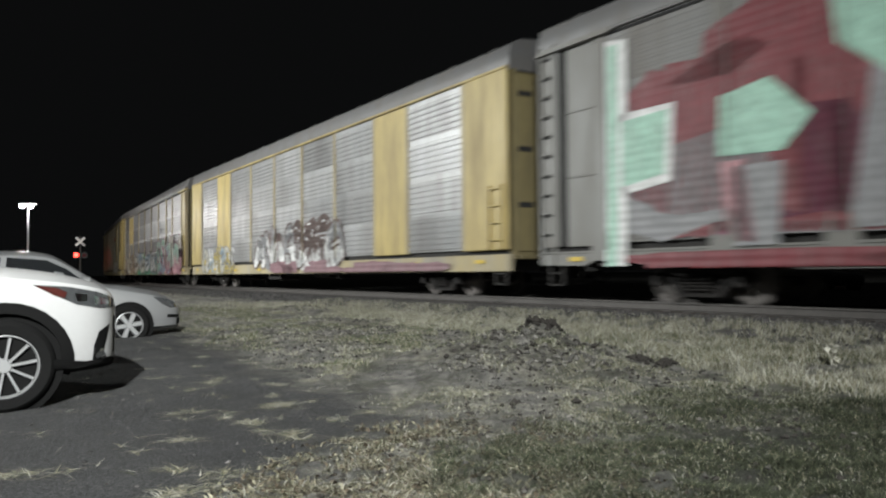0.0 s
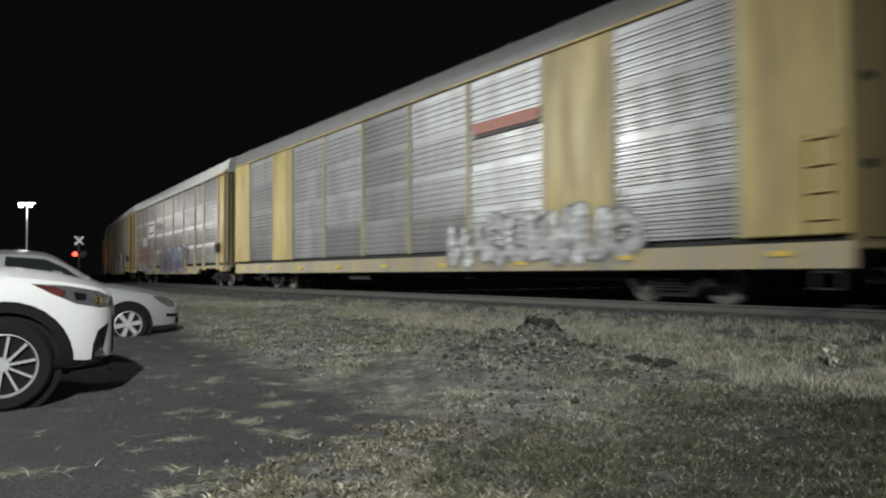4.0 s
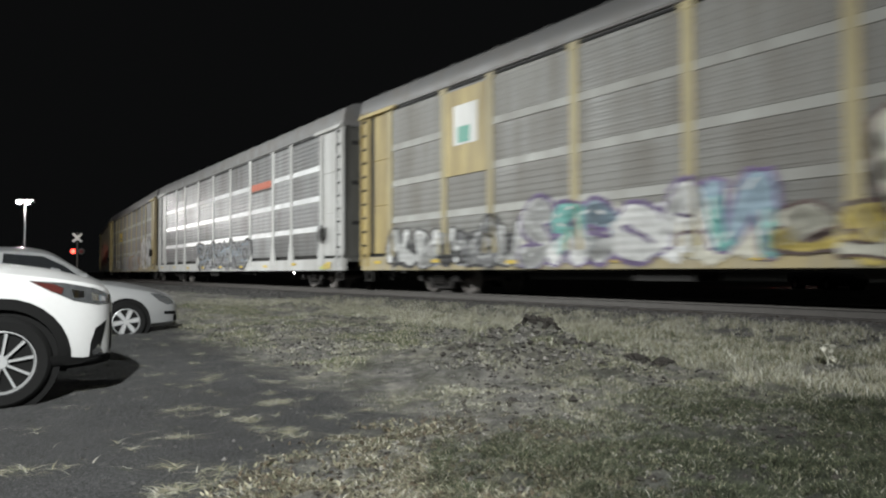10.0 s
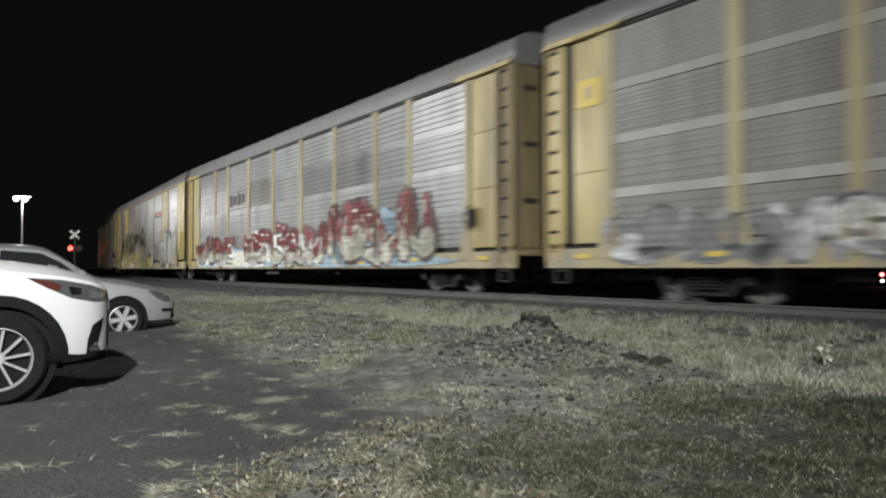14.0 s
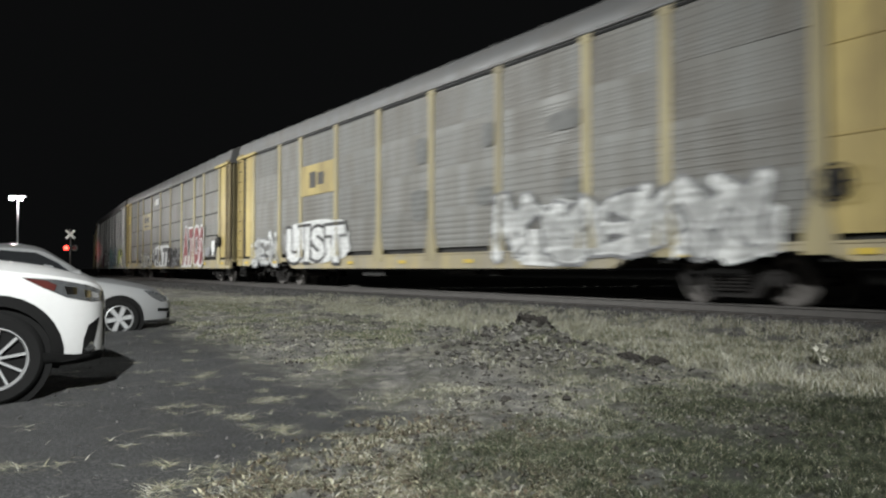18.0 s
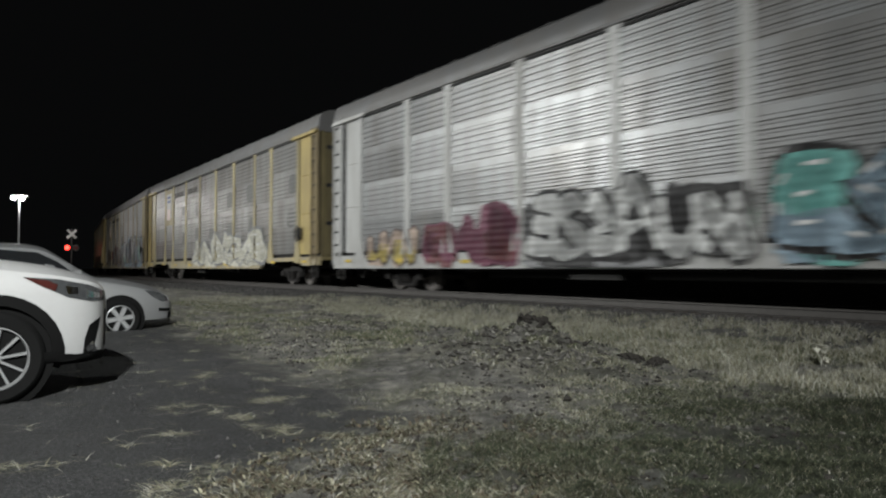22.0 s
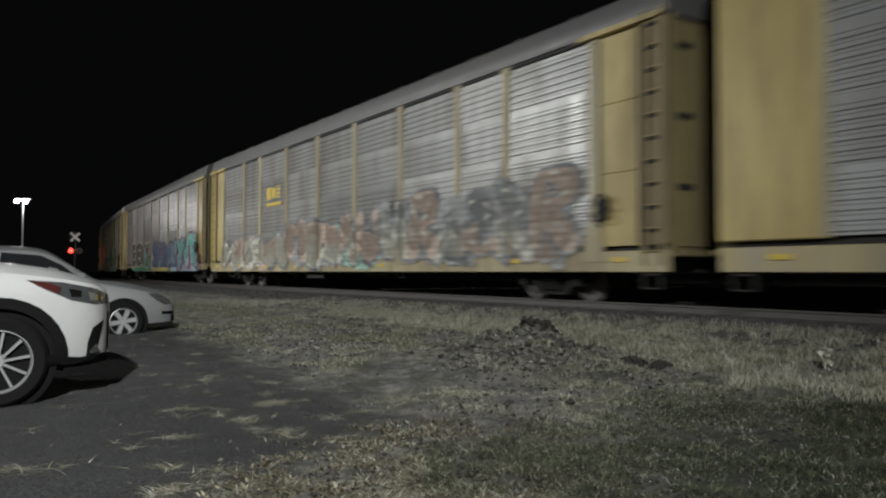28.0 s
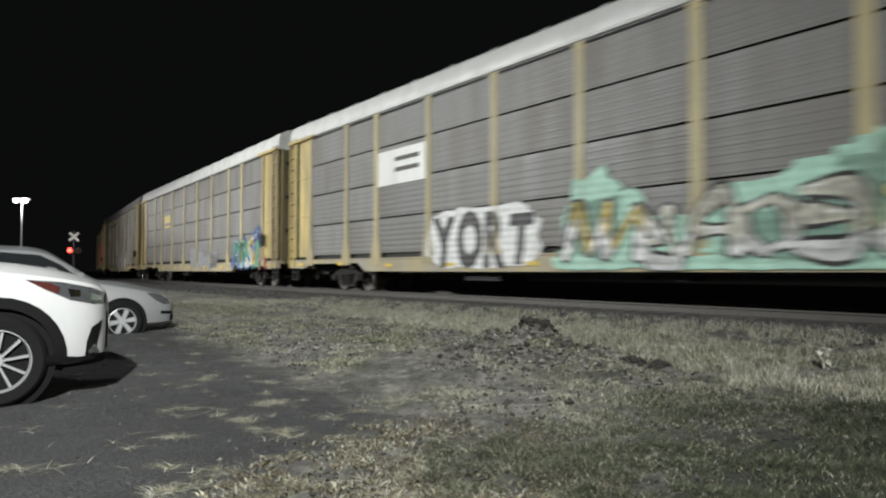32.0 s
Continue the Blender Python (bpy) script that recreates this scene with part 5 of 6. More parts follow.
# ---- parked cars ----
CARPAINT = {
    "black": painted("dark_grey_car_paint", (0.03, 0.031, 0.034), 0.3, 0.1, amount=0.1, vary=0.0, streak=False, coat=0.6),
    "white": painted("white_car_paint", (0.36, 0.36, 0.36), 0.32, 0.0, amount=0.08, vary=0.0, streak=False, coat=0.6),
    "silver": painted("silver_car_paint", (0.2, 0.203, 0.206), 0.35, 0.3, amount=0.1, vary=0.0, streak=False, coat=0.6),
    "glass": plain("dark_car_glass", (0.012, 0.013, 0.014), 0.06, 0.0, 5, 0.1, 0.0, 0.5),
    "rubber": plain("black_tyre_rubber", (0.007, 0.007, 0.007), 0.9, 0.0, 40, 0.3, spec=0.08),
    "trim": plain("black_plastic_trim", (0.005, 0.005, 0.005), 0.75, 0.0, 60, 0.2, spec=0.08),
    "alloy": plain("silver_alloy_wheel", (0.3, 0.303, 0.306), 0.35, 0.4, 30, 0.1, 0.05),
    "lens": plain("clear_lamp_lens", (0.05, 0.052, 0.054), 0.08, 0.2, 22, 0.7, 0.15, 1.0),
    "amber": plain("amber_lamp_lens", (0.05, 0.014, 0.012), 0.12, 0.0, 30, 0.3, 0.1, 1.0),
    "chrome": plain("chrome_trim", (0.75, 0.75, 0.76), 0.12, 1.0, 20, 0.05, 0.02),
}


class Shell:
    """A car body: cross sections along x. Rows: x, bottom, half width, shoulder height, top height, half width at the top."""

    def __init__(self, rows):
        self.rows = np.array(rows, float)

    def at(self, x):
        r = self.rows
        i = int(np.clip(np.searchsorted(r[:, 0], x) - 1, 0, len(r) - 2))
        p0, p1, p2, p3 = r[max(i - 1, 0)], r[i], r[i + 1], r[min(i + 2, len(r) - 1)]
        h = p2[0] - p1[0]
        u = float(np.clip((x - p1[0]) / h, 0, 1))
        m1 = (p2 - p0) / max(p2[0] - p0[0], 1e-6) * h
        m2 = (p3 - p1) / max(p3[0] - p1[0], 1e-6) * h
        v = (2 * u ** 3 - 3 * u * u + 1) * p1 + (u ** 3 - 2 * u * u + u) * m1 + (-2 * u ** 3 + 3 * u * u) * p2 + (u ** 3 - u * u) * m2
        return v[1:]

    def section(self, x):
        zb, w, zs, zt, wt = self.at(x)
        zt = max(zt, zs + 0.005)
        g = zt - zs
        k = min(1.0, g / 0.25)
        return [(0, zb), (0.8 * w, zb), (0.95 * w, zb + 0.05), (0.985 * w, zb + 0.16), (w, zb + 0.5 * (zs - zb)), (0.995 * w, zb + 0.78 * (zs - zb)), (0.975 * w, zs - 0.05), (0.945 * w, zs),
                (0.945 * w + (wt - 0.945 * w) * 0.45, zs + 0.42 * g), (wt, zs + (0.84 - 0.1 * (1 - k)) * g), (wt * 0.9, zt - 0.1 * g), (wt * 0.6, zt - 0.03 * g), (0, zt)]

    def side(self, x, z):
        """Half width of the body at this place."""
        s = self.section(x)[1:]
        ys, zs = [p[0] for p in s], [p[1] for p in s]
        return float(np.interp(z, zs, ys))

    def build(self, bm, n=64):
        x0, x1 = self.rows[0, 0], self.rows[-1, 0]
        xs = [x0 + (x1 - x0) * (0.5 - 0.5 * math.cos(math.pi * i / n)) for i in range(n + 1)]
        rings = []
        for x in xs:
            s = self.section(x)
            pts = [(-y, z) for y, z in s] + [(y, z) for y, z in s[-2:0:-1]]
            rings.append([bm.verts.new((x, y, z)) for y, z in pts])
        m = len(rings[0])
        for p, q in zip(rings, rings[1:]):
            for i in range(m):
                bm.faces.new((p[i], p[(i + 1) % m], q[(i + 1) % m], q[i]))
        bm.faces.new(rings[0])
        bm.faces.new(rings[-1][::-1])


def skin(shell, outline, out, cuts=3, sides=(-1,)):
    """A thin piece that follows the body's side within an x, z outline."""
    bm = bmesh.new()
    for s in sides:
        sub = bmesh.new()
        f = sub.faces.new([sub.verts.new((x, 0, z)) for x, z in outline])
        bmesh.ops.triangulate(sub, faces=[f])
        bmesh.ops.subdivide_edges(sub, edges=sub.edges[:], cuts=cuts, use_grid_fill=True)
        top = {}
        for v in sub.verts:
            y = shell.side(v.co.x, v.co.z)
            top[v] = bm.verts.new((v.co.x, s * (y + out), v.co.z))
        for f in sub.faces:
            bm.faces.new([top[v] for v in f.verts])
        rim = [e for e in sub.edges if len(e.link_faces) == 1]
        low = {}
        for e in rim:
            for v in e.verts:
                if v not in low:
                    low[v] = bm.verts.new((v.co.x, s * (shell.side(v.co.x, v.co.z) - 0.02), v.co.z))
            a, b = e.verts
            bm.faces.new((top[a], top[b], low[b], low[a]))
        sub.free()
    return bm


def ring_outline(cx, cz, r0, r1, a0, a1, n=18):
    arc = [(cx + r1 * math.cos(radians(a0 + (a1 - a0) * i / n)), cz + r1 * math.sin(radians(a0 + (a1 - a0) * i / n))) for i in range(n + 1)]
    arc += [(cx + r0 * math.cos(radians(a1 + (a0 - a1) * i / n)), cz + r0 * math.sin(radians(a1 + (a0 - a1) * i / n))) for i in range(n + 1)]
    return arc


def tyre_shape(bm, r, rim, w):
    prof = [(rim, 0.0), (rim + 0.01, -0.02), (r - 0.045, -0.028), (r - 0.012, 0.0), (r, 0.03), (r, w - 0.03), (r - 0.012, w), (r - 0.05, w + 0.02), (rim, w), (rim, 0.0)]
    lathe(bm, prof, 44)


def rim_shape(bm, r, spokes, pair, wide):
    lathe(bm, [(r, 0.01), (r + 0.004, -0.004), (r - 0.004, -0.006), (r - 0.012, 0.02), (r - 0.02, 0.12), (r, 0.12), (r, 0.01)], 40)
    lathe(bm, [(0.0, -0.004), (0.045, -0.004), (0.06, 0.01), (0.07, 0.05), (0.0, 0.05)], 20)
    for i in range(spokes):
        a = 2 * math.pi * i / spokes + 0.15
        for k in ((-0.11, 0.11) if pair else (0.0,)):
            b = a + k
            p0, p1 = Vector((0.05 * math.cos(a + k * 2), 0, 0.05 * math.sin(a + k * 2))), Vector(((r - 0.015) * math.cos(b), 0, (r - 0.015) * math.sin(b)))
            d = (p1 - p0).normalized()
            n = Vector((-d.z, 0, d.x))
            w0, w1 = wide * 0.85, wide
            vs = []
            for y, sc in ((0.0, 1.0), (0.03, 1.35)):
                vs += [bm.verts.new(q + Vector((0, y, 0))) for q in (p0 - n * w0 * sc, p0 + n * w0 * sc, p1 + n * w1 * sc, p1 - n * w1 * sc)]
            for f in ((0, 1, 2, 3), (0, 4, 5, 1), (1, 5, 6, 2), (2, 6, 7, 3), (3, 7, 4, 0)):
                bm.faces.new([vs[j] for j in f])


def cut_wells(me_bm, holes):
    """Cuts round wheel wells into a body mesh."""
    body = bpy.data.objects.new("body_blank", mesh_of("body_blank", me_bm, []))
    scene.collection.objects.link(body)
    tools = []
    for x, z, r, y0, y1 in holes:
        bm = bmesh.new()
        tube(bm, (x, y0, z), (x, y1, z), r, n=40)
        t = bpy.data.objects.new("cutter", mesh_of("cutter", bm, []))
        scene.collection.objects.link(t)
        tools.append(t)
        mod = body.modifiers.new("well", "BOOLEAN")
        mod.operation, mod.object, mod.solver = "DIFFERENCE", t, "EXACT"
    bpy.context.view_layer.update()
    me = bpy.data.meshes.new_from_object(body.evaluated_get(bpy.context.evaluated_depsgraph_get()))
    for o in [body] + tools:
        bpy.data.objects.remove(o)
    return me


def vehicle(name, label, category, shell, paint, place, yaw, axles, r, track_half, rim, spokes, pair, wide, well, pieces, group="parked cars"):
    car = new(name)
    car.matrix_world = pose(place[0], place[1], 0.0, 0, 0, yaw)
    tagged(car, label, category, group)
    bm = bmesh.new()
    shell.build(bm)
    holes = [(x, r, well, s * (track_half + 0.3), s * (track_half - 0.34)) for x in axles for s in (-1, 1)]
    me = cut_wells(bm, holes)
    me.materials.clear()
    me.materials.append(CARPAINT[paint])
    me.polygons.foreach_set("use_smooth", [True] * len(me.polygons))
    me.set_sharp_from_angle(angle=radians(32))
    body = hang("body", me, car)
    for x in axles:
        for s in (-1, 1):
            bm = bmesh.new()
            lathe(bm, [(well + 0.005, s * (track_half - 0.04)), (well + 0.005, s * (track_half - 0.34)), (0.02, s * (track_half - 0.34))], 36, "Y", (x, 0, r))
            part("wheel_liner", bm, CARPAINT["trim"], car)
    for x in axles:
        for s in (-1, 1):
            at, turn = (x, s * track_half, r), 0 if s < 0 else 180
            wheel = hang("wheel", kept(("tyre", r), CARPAINT["rubber"], lambda b: tyre_shape(b, r, rim + 0.005, 0.22), 35), car, "black tyre on an alloy rim", at, turn)
            hang("rim", kept(("rim", r), CARPAINT["alloy"], lambda b: rim_shape(b, rim, spokes, pair, wide), 35), wheel, "silver alloy rim")
            hang("brake_disc", kept(("disc", r), CARPAINT["trim"], lambda b: lathe(b, [(0.0, 0.07), (rim - 0.03, 0.07), (rim - 0.03, 0.09), (0.0, 0.09)], 24)), wheel)
    for nm, outline, mat, out, lab in pieces:
        sides = (-1, 1)
        for s in sides:
            b2 = skin(shell, outline, out, 3, (s,))
            bmesh.ops.recalc_face_normals(b2, faces=b2.faces)
            part(nm, b2, CARPAINT[mat], car, lab, smooth=40)
    return car


SUV = Shell([
    (-2.42, 0.55, 0.80, 1.00, 1.10, 0.62), (-2.3, 0.40, 0.90, 1.08, 1.45, 0.66), (-1.9, 0.30, 0.95, 1.12, 1.68, 0.68), (-0.8, 0.26, 0.96, 1.12, 1.73, 0.70),
    (0.2, 0.26, 0.96, 1.12, 1.70, 0.68), (0.65, 0.26, 0.96, 1.12, 1.52, 0.68), (1.05, 0.26, 0.96, 1.12, 1.26, 0.72), (1.3, 0.26, 0.96, 1.10, 1.20, 0.74),
    (1.75, 0.27, 0.95, 1.05, 1.14, 0.70), (2.0, 0.28, 0.91, 1.01, 1.08, 0.64), (2.16, 0.29, 0.82, 0.97, 1.03, 0.55), (2.25, 0.30, 0.68, 0.92, 0.97, 0.45), (2.31, 0.33, 0.46, 0.83, 0.88, 0.32)])
SEDAN = Shell([
    (-2.2, 0.45, 0.66, 0.88, 1.0, 0.55), (-2.05, 0.34, 0.78, 0.96, 1.08, 0.6), (-1.6, 0.25, 0.84, 0.96, 1.36, 0.58), (-0.9, 0.22, 0.85, 0.95, 1.47, 0.58),
    (-0.1, 0.22, 0.85, 0.94, 1.49, 0.58), (0.3, 0.22, 0.85, 0.94, 1.44, 0.58), (0.62, 0.22, 0.85, 0.93, 1.24, 0.6), (0.98, 0.22, 0.85, 0.91, 0.99, 0.66),
    (1.3, 0.22, 0.845, 0.86, 0.95, 0.62), (1.75, 0.23, 0.82, 0.77, 0.86, 0.56), (2.0, 0.24, 0.75, 0.70, 0.78, 0.48), (2.14, 0.25, 0.65, 0.63, 0.69, 0.42), (2.22, 0.27, 0.48, 0.52, 0.57, 0.3)])


def ahead(wheel_at, yaw, axle, half):
    """The car's middle, from the outer face of its front right wheel."""
    a = radians(yaw)
    return wheel_at[0] - axle * math.cos(a) - half * math.sin(a), wheel_at[1] - axle * math.sin(a) + half * math.cos(a)


vehicle("suv", "white sport utility vehicle parked on the lot", "car", SUV, "white", ahead((-3.52, 6.05), 35, 1.45, 0.955), 35, (1.39, -1.34), 0.376, 0.95, 0.25, 10, False, 0.0095, 0.43, (
    ("arch_trim", ring_outline(1.39, 0.376, 0.427, 0.515, -14, 194), "trim", 0.012, "black plastic arch trim"),
    ("arch_trim", ring_outline(-1.34, 0.376, 0.427, 0.515, -14, 194), "trim", 0.012, "black plastic arch trim"),
    ("headlight", [(1.58, 1.03), (1.85, 1.01), (2.1, 0.96), (2.25, 0.9), (2.245, 0.83), (2.12, 0.82), (1.92, 0.86), (1.74, 0.945)], "lens", 0.008, "smoked clear headlight lens"),
    ("turn_lamp", [(1.6, 1.023), (1.76, 1.003), (1.84, 0.965), (1.82, 0.915), (1.74, 0.945)], "amber", 0.014, "dark red side reflector"),
    ("lamp_reflector", [(1.9, 0.955), (2.0, 0.94), (2.0, 0.885), (1.92, 0.885)], "chrome", 0.011, "bright inner reflector"),
    ("lamp_reflector", [(2.06, 0.925), (2.19, 0.885), (2.19, 0.85), (2.07, 0.855)], "chrome", 0.011, "bright inner reflector"),
    ("fog_lamp_recess", [(2.1, 0.62), (2.2, 0.68), (2.17, 0.58), (2.13, 0.5), (2.13, 0.38), (2.05, 0.37), (2.06, 0.5)], "trim", 0.008, "black recess of the fog lamp"),
    ("fog_lamp", [(2.07, 0.42), (2.13, 0.48), (2.17, 0.41), (2.09, 0.385)], "chrome", 0.016, "bright fog lamp"),
    ("bumper_lip", [(1.74, 0.41), (2.0, 0.375), (2.22, 0.39), (2.3, 0.36), (2.25, 0.3), (1.74, 0.27)], "trim", 0.04, "black bumper lip"),
    ("grille", [(2.25, 0.74), (2.285, 0.74), (2.285, 0.42), (2.25, 0.42)], "trim", 0.006, "dark grille"),
    ("side_window", [(-1.9, 1.2), (0.55, 1.17), (0.2, 1.5), (-0.1, 1.58), (-1.6, 1.58)], "glass", 0.006, "dark side window"),
    ("sill_trim", [(-0.9, 0.3), (1.0, 0.3), (1.0, 0.4), (-0.9, 0.4)], "trim", 0.01, "black sill trim"),
    ("door_handle", [(-0.35, 1.0), (-0.1, 1.0), (-0.1, 1.04), (-0.35, 1.04)], "chrome", 0.03, "chrome door handle"),
))
vehicle("sedan", "silver compact car parked on the lot", "car", SEDAN, "silver", ahead((-5.04, 11.8), 34, 1.36, 0.845), 34, (1.36, -1.24), 0.317, 0.84, 0.205, 6, False, 0.03, 0.37, (
    ("headlight", [(1.72, 0.76), (1.9, 0.74), (2.08, 0.66), (2.12, 0.58), (2.0, 0.57), (1.86, 0.64)], "lens", 0.008, "clear headlight lens"),
    ("turn_lamp", [(1.74, 0.745), (1.86, 0.73), (1.93, 0.64), (1.86, 0.65)], "lens", 0.014, "clear side lamp"),
    ("side_window", [(-0.35, 0.99), (0.78, 0.965), (0.5, 1.2), (0.22, 1.34), (-0.3, 1.38)], "glass", 0.006, "dark front side window"),
    ("side_window", [(-1.5, 1.02), (-0.42, 0.99), (-0.38, 1.38), (-1.0, 1.36), (-1.35, 1.22)], "glass", 0.006, "dark rear side window"),
    ("bumper_moulding", [(1.95, 0.47), (2.16, 0.46), (2.16, 0.41), (1.95, 0.42)], "trim", 0.01, "dark bumper moulding"),
    ("lower_grille", [(2.12, 0.4), (2.2, 0.4), (2.2, 0.3), (2.12, 0.3)], "trim", 0.008, "dark lower grille"),
    ("door_handle", [(-0.25, 0.85), (-0.02, 0.85), (-0.02, 0.88), (-0.25, 0.88)], "chrome", 0.025, "silver door handle"),
))


def mirror(car_name, x, y, z, paint):
    car = bpy.data.objects[car_name]
    for s in (-1, 1):
        bm = bmesh.new()
        box(bm, x - 0.09, x + 0.07, s * y - 0.1, s * y + 0.1, z - 0.07, z + 0.08, 0.035)
        tube(bm, (x, s * (y - 0.2), z - 0.1), (x, s * y, z - 0.05), 0.025, n=6)
        part("door_mirror", bm, CARPAINT[paint], car)


mirror("sedan", 0.72, 0.98, 1.0, "silver")
mirror("suv", 0.62, 1.08, 1.2, "white")

DISTANT = vehicle("moving_car", "dark car with red tail lamps beyond the track", "car", SEDAN, "black", (20.0, 40.0), 60, (1.36, -1.24), 0.317, 0.84, 0.205, 6, False, 0.03, 0.37, (
    ("side_window", [(-0.35, 0.99), (0.78, 0.965), (0.5, 1.2), (0.22, 1.34), (-0.3, 1.38)], "glass", 0.006, "dark front side window"),
    ("side_window", [(-1.5, 1.02), (-0.42, 0.99), (-0.38, 1.38), (-1.0, 1.36), (-1.35, 1.22)], "glass", 0.006, "dark rear side window"),
), "")
for y in (-0.42, 0.42):
    for nm, z, r, mat, lab in (("tail_lamp", 0.7, 0.1, "tail_glow", "lit red tail lamp"), ("reversing_lamp", 0.36, 0.07, "back_glow", "dim white lower lamp")):
        bm = bmesh.new()
        lathe(bm, [(0.0, -2.3), (r * 0.8, -2.29), (r, -2.26), (r, -2.12), (0.0, -2.12)], 16, "X", (0, y, z))
        part(nm, bm, M[mat], DISTANT, lab)


def distant_at(x, y, yaw):
    """The moving car's pose from the place of its rear end."""
    a = radians(yaw)
    return pose(x + 2.25 * math.cos(a), y + 2.25 * math.sin(a), 0.13, 0, 0, yaw)

# ---- grass, straw and clods ----


def blades(name, spots, mats, pick, lo, hi, width, lean, seed, label, cat, rise=1.0):
    """Bent blades of grass, two triangles each above a quad, in one mesh."""
    r = np.random.RandomState(seed)
    n = len(spots)
    p = np.array(spots)
    a = r.uniform(0, 2 * np.pi, n)
    h = r.uniform(lo, hi, n) * p[:, 3]
    w = width * r.uniform(0.6, 1.4, n)
    b = r.uniform(0, 2 * np.pi, n)
    bend = h * r.uniform(*lean, n)
    side = np.stack((np.cos(a), np.sin(a), np.zeros(n)), 1) * w[:, None]
    over = np.stack((np.cos(b), np.sin(b), np.zeros(n)), 1) * bend[:, None]
    base = p[:, :3] - np.array((0, 0, 0.01))
    mid = base + over * 0.35 + np.stack((np.zeros(n), np.zeros(n), h * 0.6 * rise), 1)
    tip = base + over + np.stack((np.zeros(n), np.zeros(n), rise * h * np.sqrt(np.clip(1 - (bend / h) ** 2 * 0.5, 0.15, 1))), 1)
    v = np.stack((base - side, base + side, mid + side * 0.7, mid - side * 0.7, tip), 1).reshape(-1, 3)
    k = np.arange(n) * 5
    quads = np.stack((k, k + 1, k + 2, k + 3), 1)
    tris = np.stack((k + 3, k + 2, k + 4), 1)
    me = bpy.data.meshes.new(name)
    me.vertices.add(len(v))
    me.vertices.foreach_set("co", v.ravel())
    loops = np.concatenate((quads, tris), 1).ravel()
    me.loops.add(len(loops))
    me.loops.foreach_set("vertex_index", loops)
    me.polygons.add(2 * n)
    starts = np.stack((np.arange(n) * 7, np.arange(n) * 7 + 4), 1).ravel()
    me.polygons.foreach_set("loop_start", starts)
    for m in mats:
        me.materials.append(m)
    idx = np.repeat(pick(r, n), 2)
    me.polygons.foreach_set("material_index", idx.astype(np.int32))
    me.update(calc_edges=True)
    me.validate()
    ob = new(name, me)
    tagged(ob, label, cat, kind="stuff")
    return ob


def leafy(name, colour):
    m, nt, p = nodes_of(name)
    g = nt.nodes.new("ShaderNodeNewGeometry")
    dark = tuple(c * 0.55 for c in colour)
    nt.links.new(mix(nt, g.outputs["Random Per Island"], dark, tuple(c * 1.25 for c in colour)), p.inputs["Base Color"])
    p.inputs["Roughness"].default_value = 0.75
    return m


GREEN = [leafy("dull_green_grass", (0.07, 0.08, 0.038)), leafy("dry_grass", (0.25, 0.235, 0.165)), leafy("pale_straw", (0.46, 0.45, 0.39))]


def patchy(x, y, s, o):
    return noise.noise((x * s + o, y * s - o, 1.7 * o))


class Field:
    """A quantity over the ground, sampled on a grid and read by bilinear steps."""

    def __init__(self, fn, x0=-16.0, x1=13.0, y0=2.2, y1=26.0, step=0.1):
        self.x0, self.y0, self.step = x0, y0, step
        self.nx, self.ny = int((x1 - x0) / step) + 2, int((y1 - y0) / step) + 2
        self.v = np.array([[fn(x0 + i * step, y0 + j * step) for i in range(self.nx)] for j in range(self.ny)])

    def __call__(self, x, y):
        u, v = np.clip((x - self.x0) / self.step, 0, self.nx - 1.001), np.clip((y - self.y0) / self.step, 0, self.ny - 1.001)
        i, j = u.astype(int), v.astype(int)
        a, b = u - i, v - j
        g = self.v
        return (g[j, i] * (1 - a) + g[j, i + 1] * a) * (1 - b) + (g[j + 1, i] * (1 - a) + g[j + 1, i + 1] * a) * b


LAND = Field(ground_height)
PATCH = Field(lambda x, y: patchy(x, y, 0.8, 3.0) + 0.6 * patchy(x, y, 2.6, 8.0))
TUFT = Field(lambda x, y: patchy(x, y, 3.4, 21.0) + 0.7 * patchy(x, y, 7.5, 2.0), step=0.06)


CLIP = Field(lambda x, y: patchy(x, y * 0.65, 4.5, 31.0) + 0.8 * patchy(x, y * 0.6, 11.0, 5.0), step=0.04)


def bare_path(x, y):
    """The worn path from the lot into the verge: 1 in its middle."""
    return np.clip(1.2 - ((x + 0.75 - 0.12 * (y - 6.0)) / 0.8) ** 2 - ((y - 7.7) / 2.3) ** 2, 0, 1)


def edge_of(x, y):
    return np.maximum((x + 4.3) * 0.845 + (y - 12.0) * 0.535, (x + 2.35 - 0.36 * y) * 0.9)


def offset_of(x, y):
    return (START[0] - x) * math.cos(HEAD) + (START[1] - y) * math.sin(HEAD)


def strew(n, seed, chance, y0, y1, tall):
    """n spots in the wedge of ground before the train, thinned by a chance; each with a height factor."""
    r = np.random.RandomState(seed)
    got = []
    left = n
    while left > 0:
        y = y0 + (y1 - y0) * r.uniform(0, 1, 4 * n) ** 1.0
        x = r.uniform(-0.68, 0.68, 4 * n) * y + r.uniform(-0.4, 0.4, 4 * n)
        ok = r.uniform(0, 1, 4 * n) < chance(x, y)
        x, y = x[ok][:left], y[ok][:left]
        slope = np.interp(offset_of(x, y), [2.1, 2.5, 3.0, 3.5, 4.6], [TOP, TOP - 0.06, 0.2, 0.15, 0.0])
        got.append(np.stack((x, y, np.maximum(LAND(x, y), slope), tall(x, y)), 1))
        left -= len(x)
    return np.concatenate(got)


def heap(x, y):
    """1 on the bare heap of dug soil."""
    return np.clip(1.3 - np.hypot((x - 0.75) / 0.95, (y - 8.6) / 1.4), 0, 1)


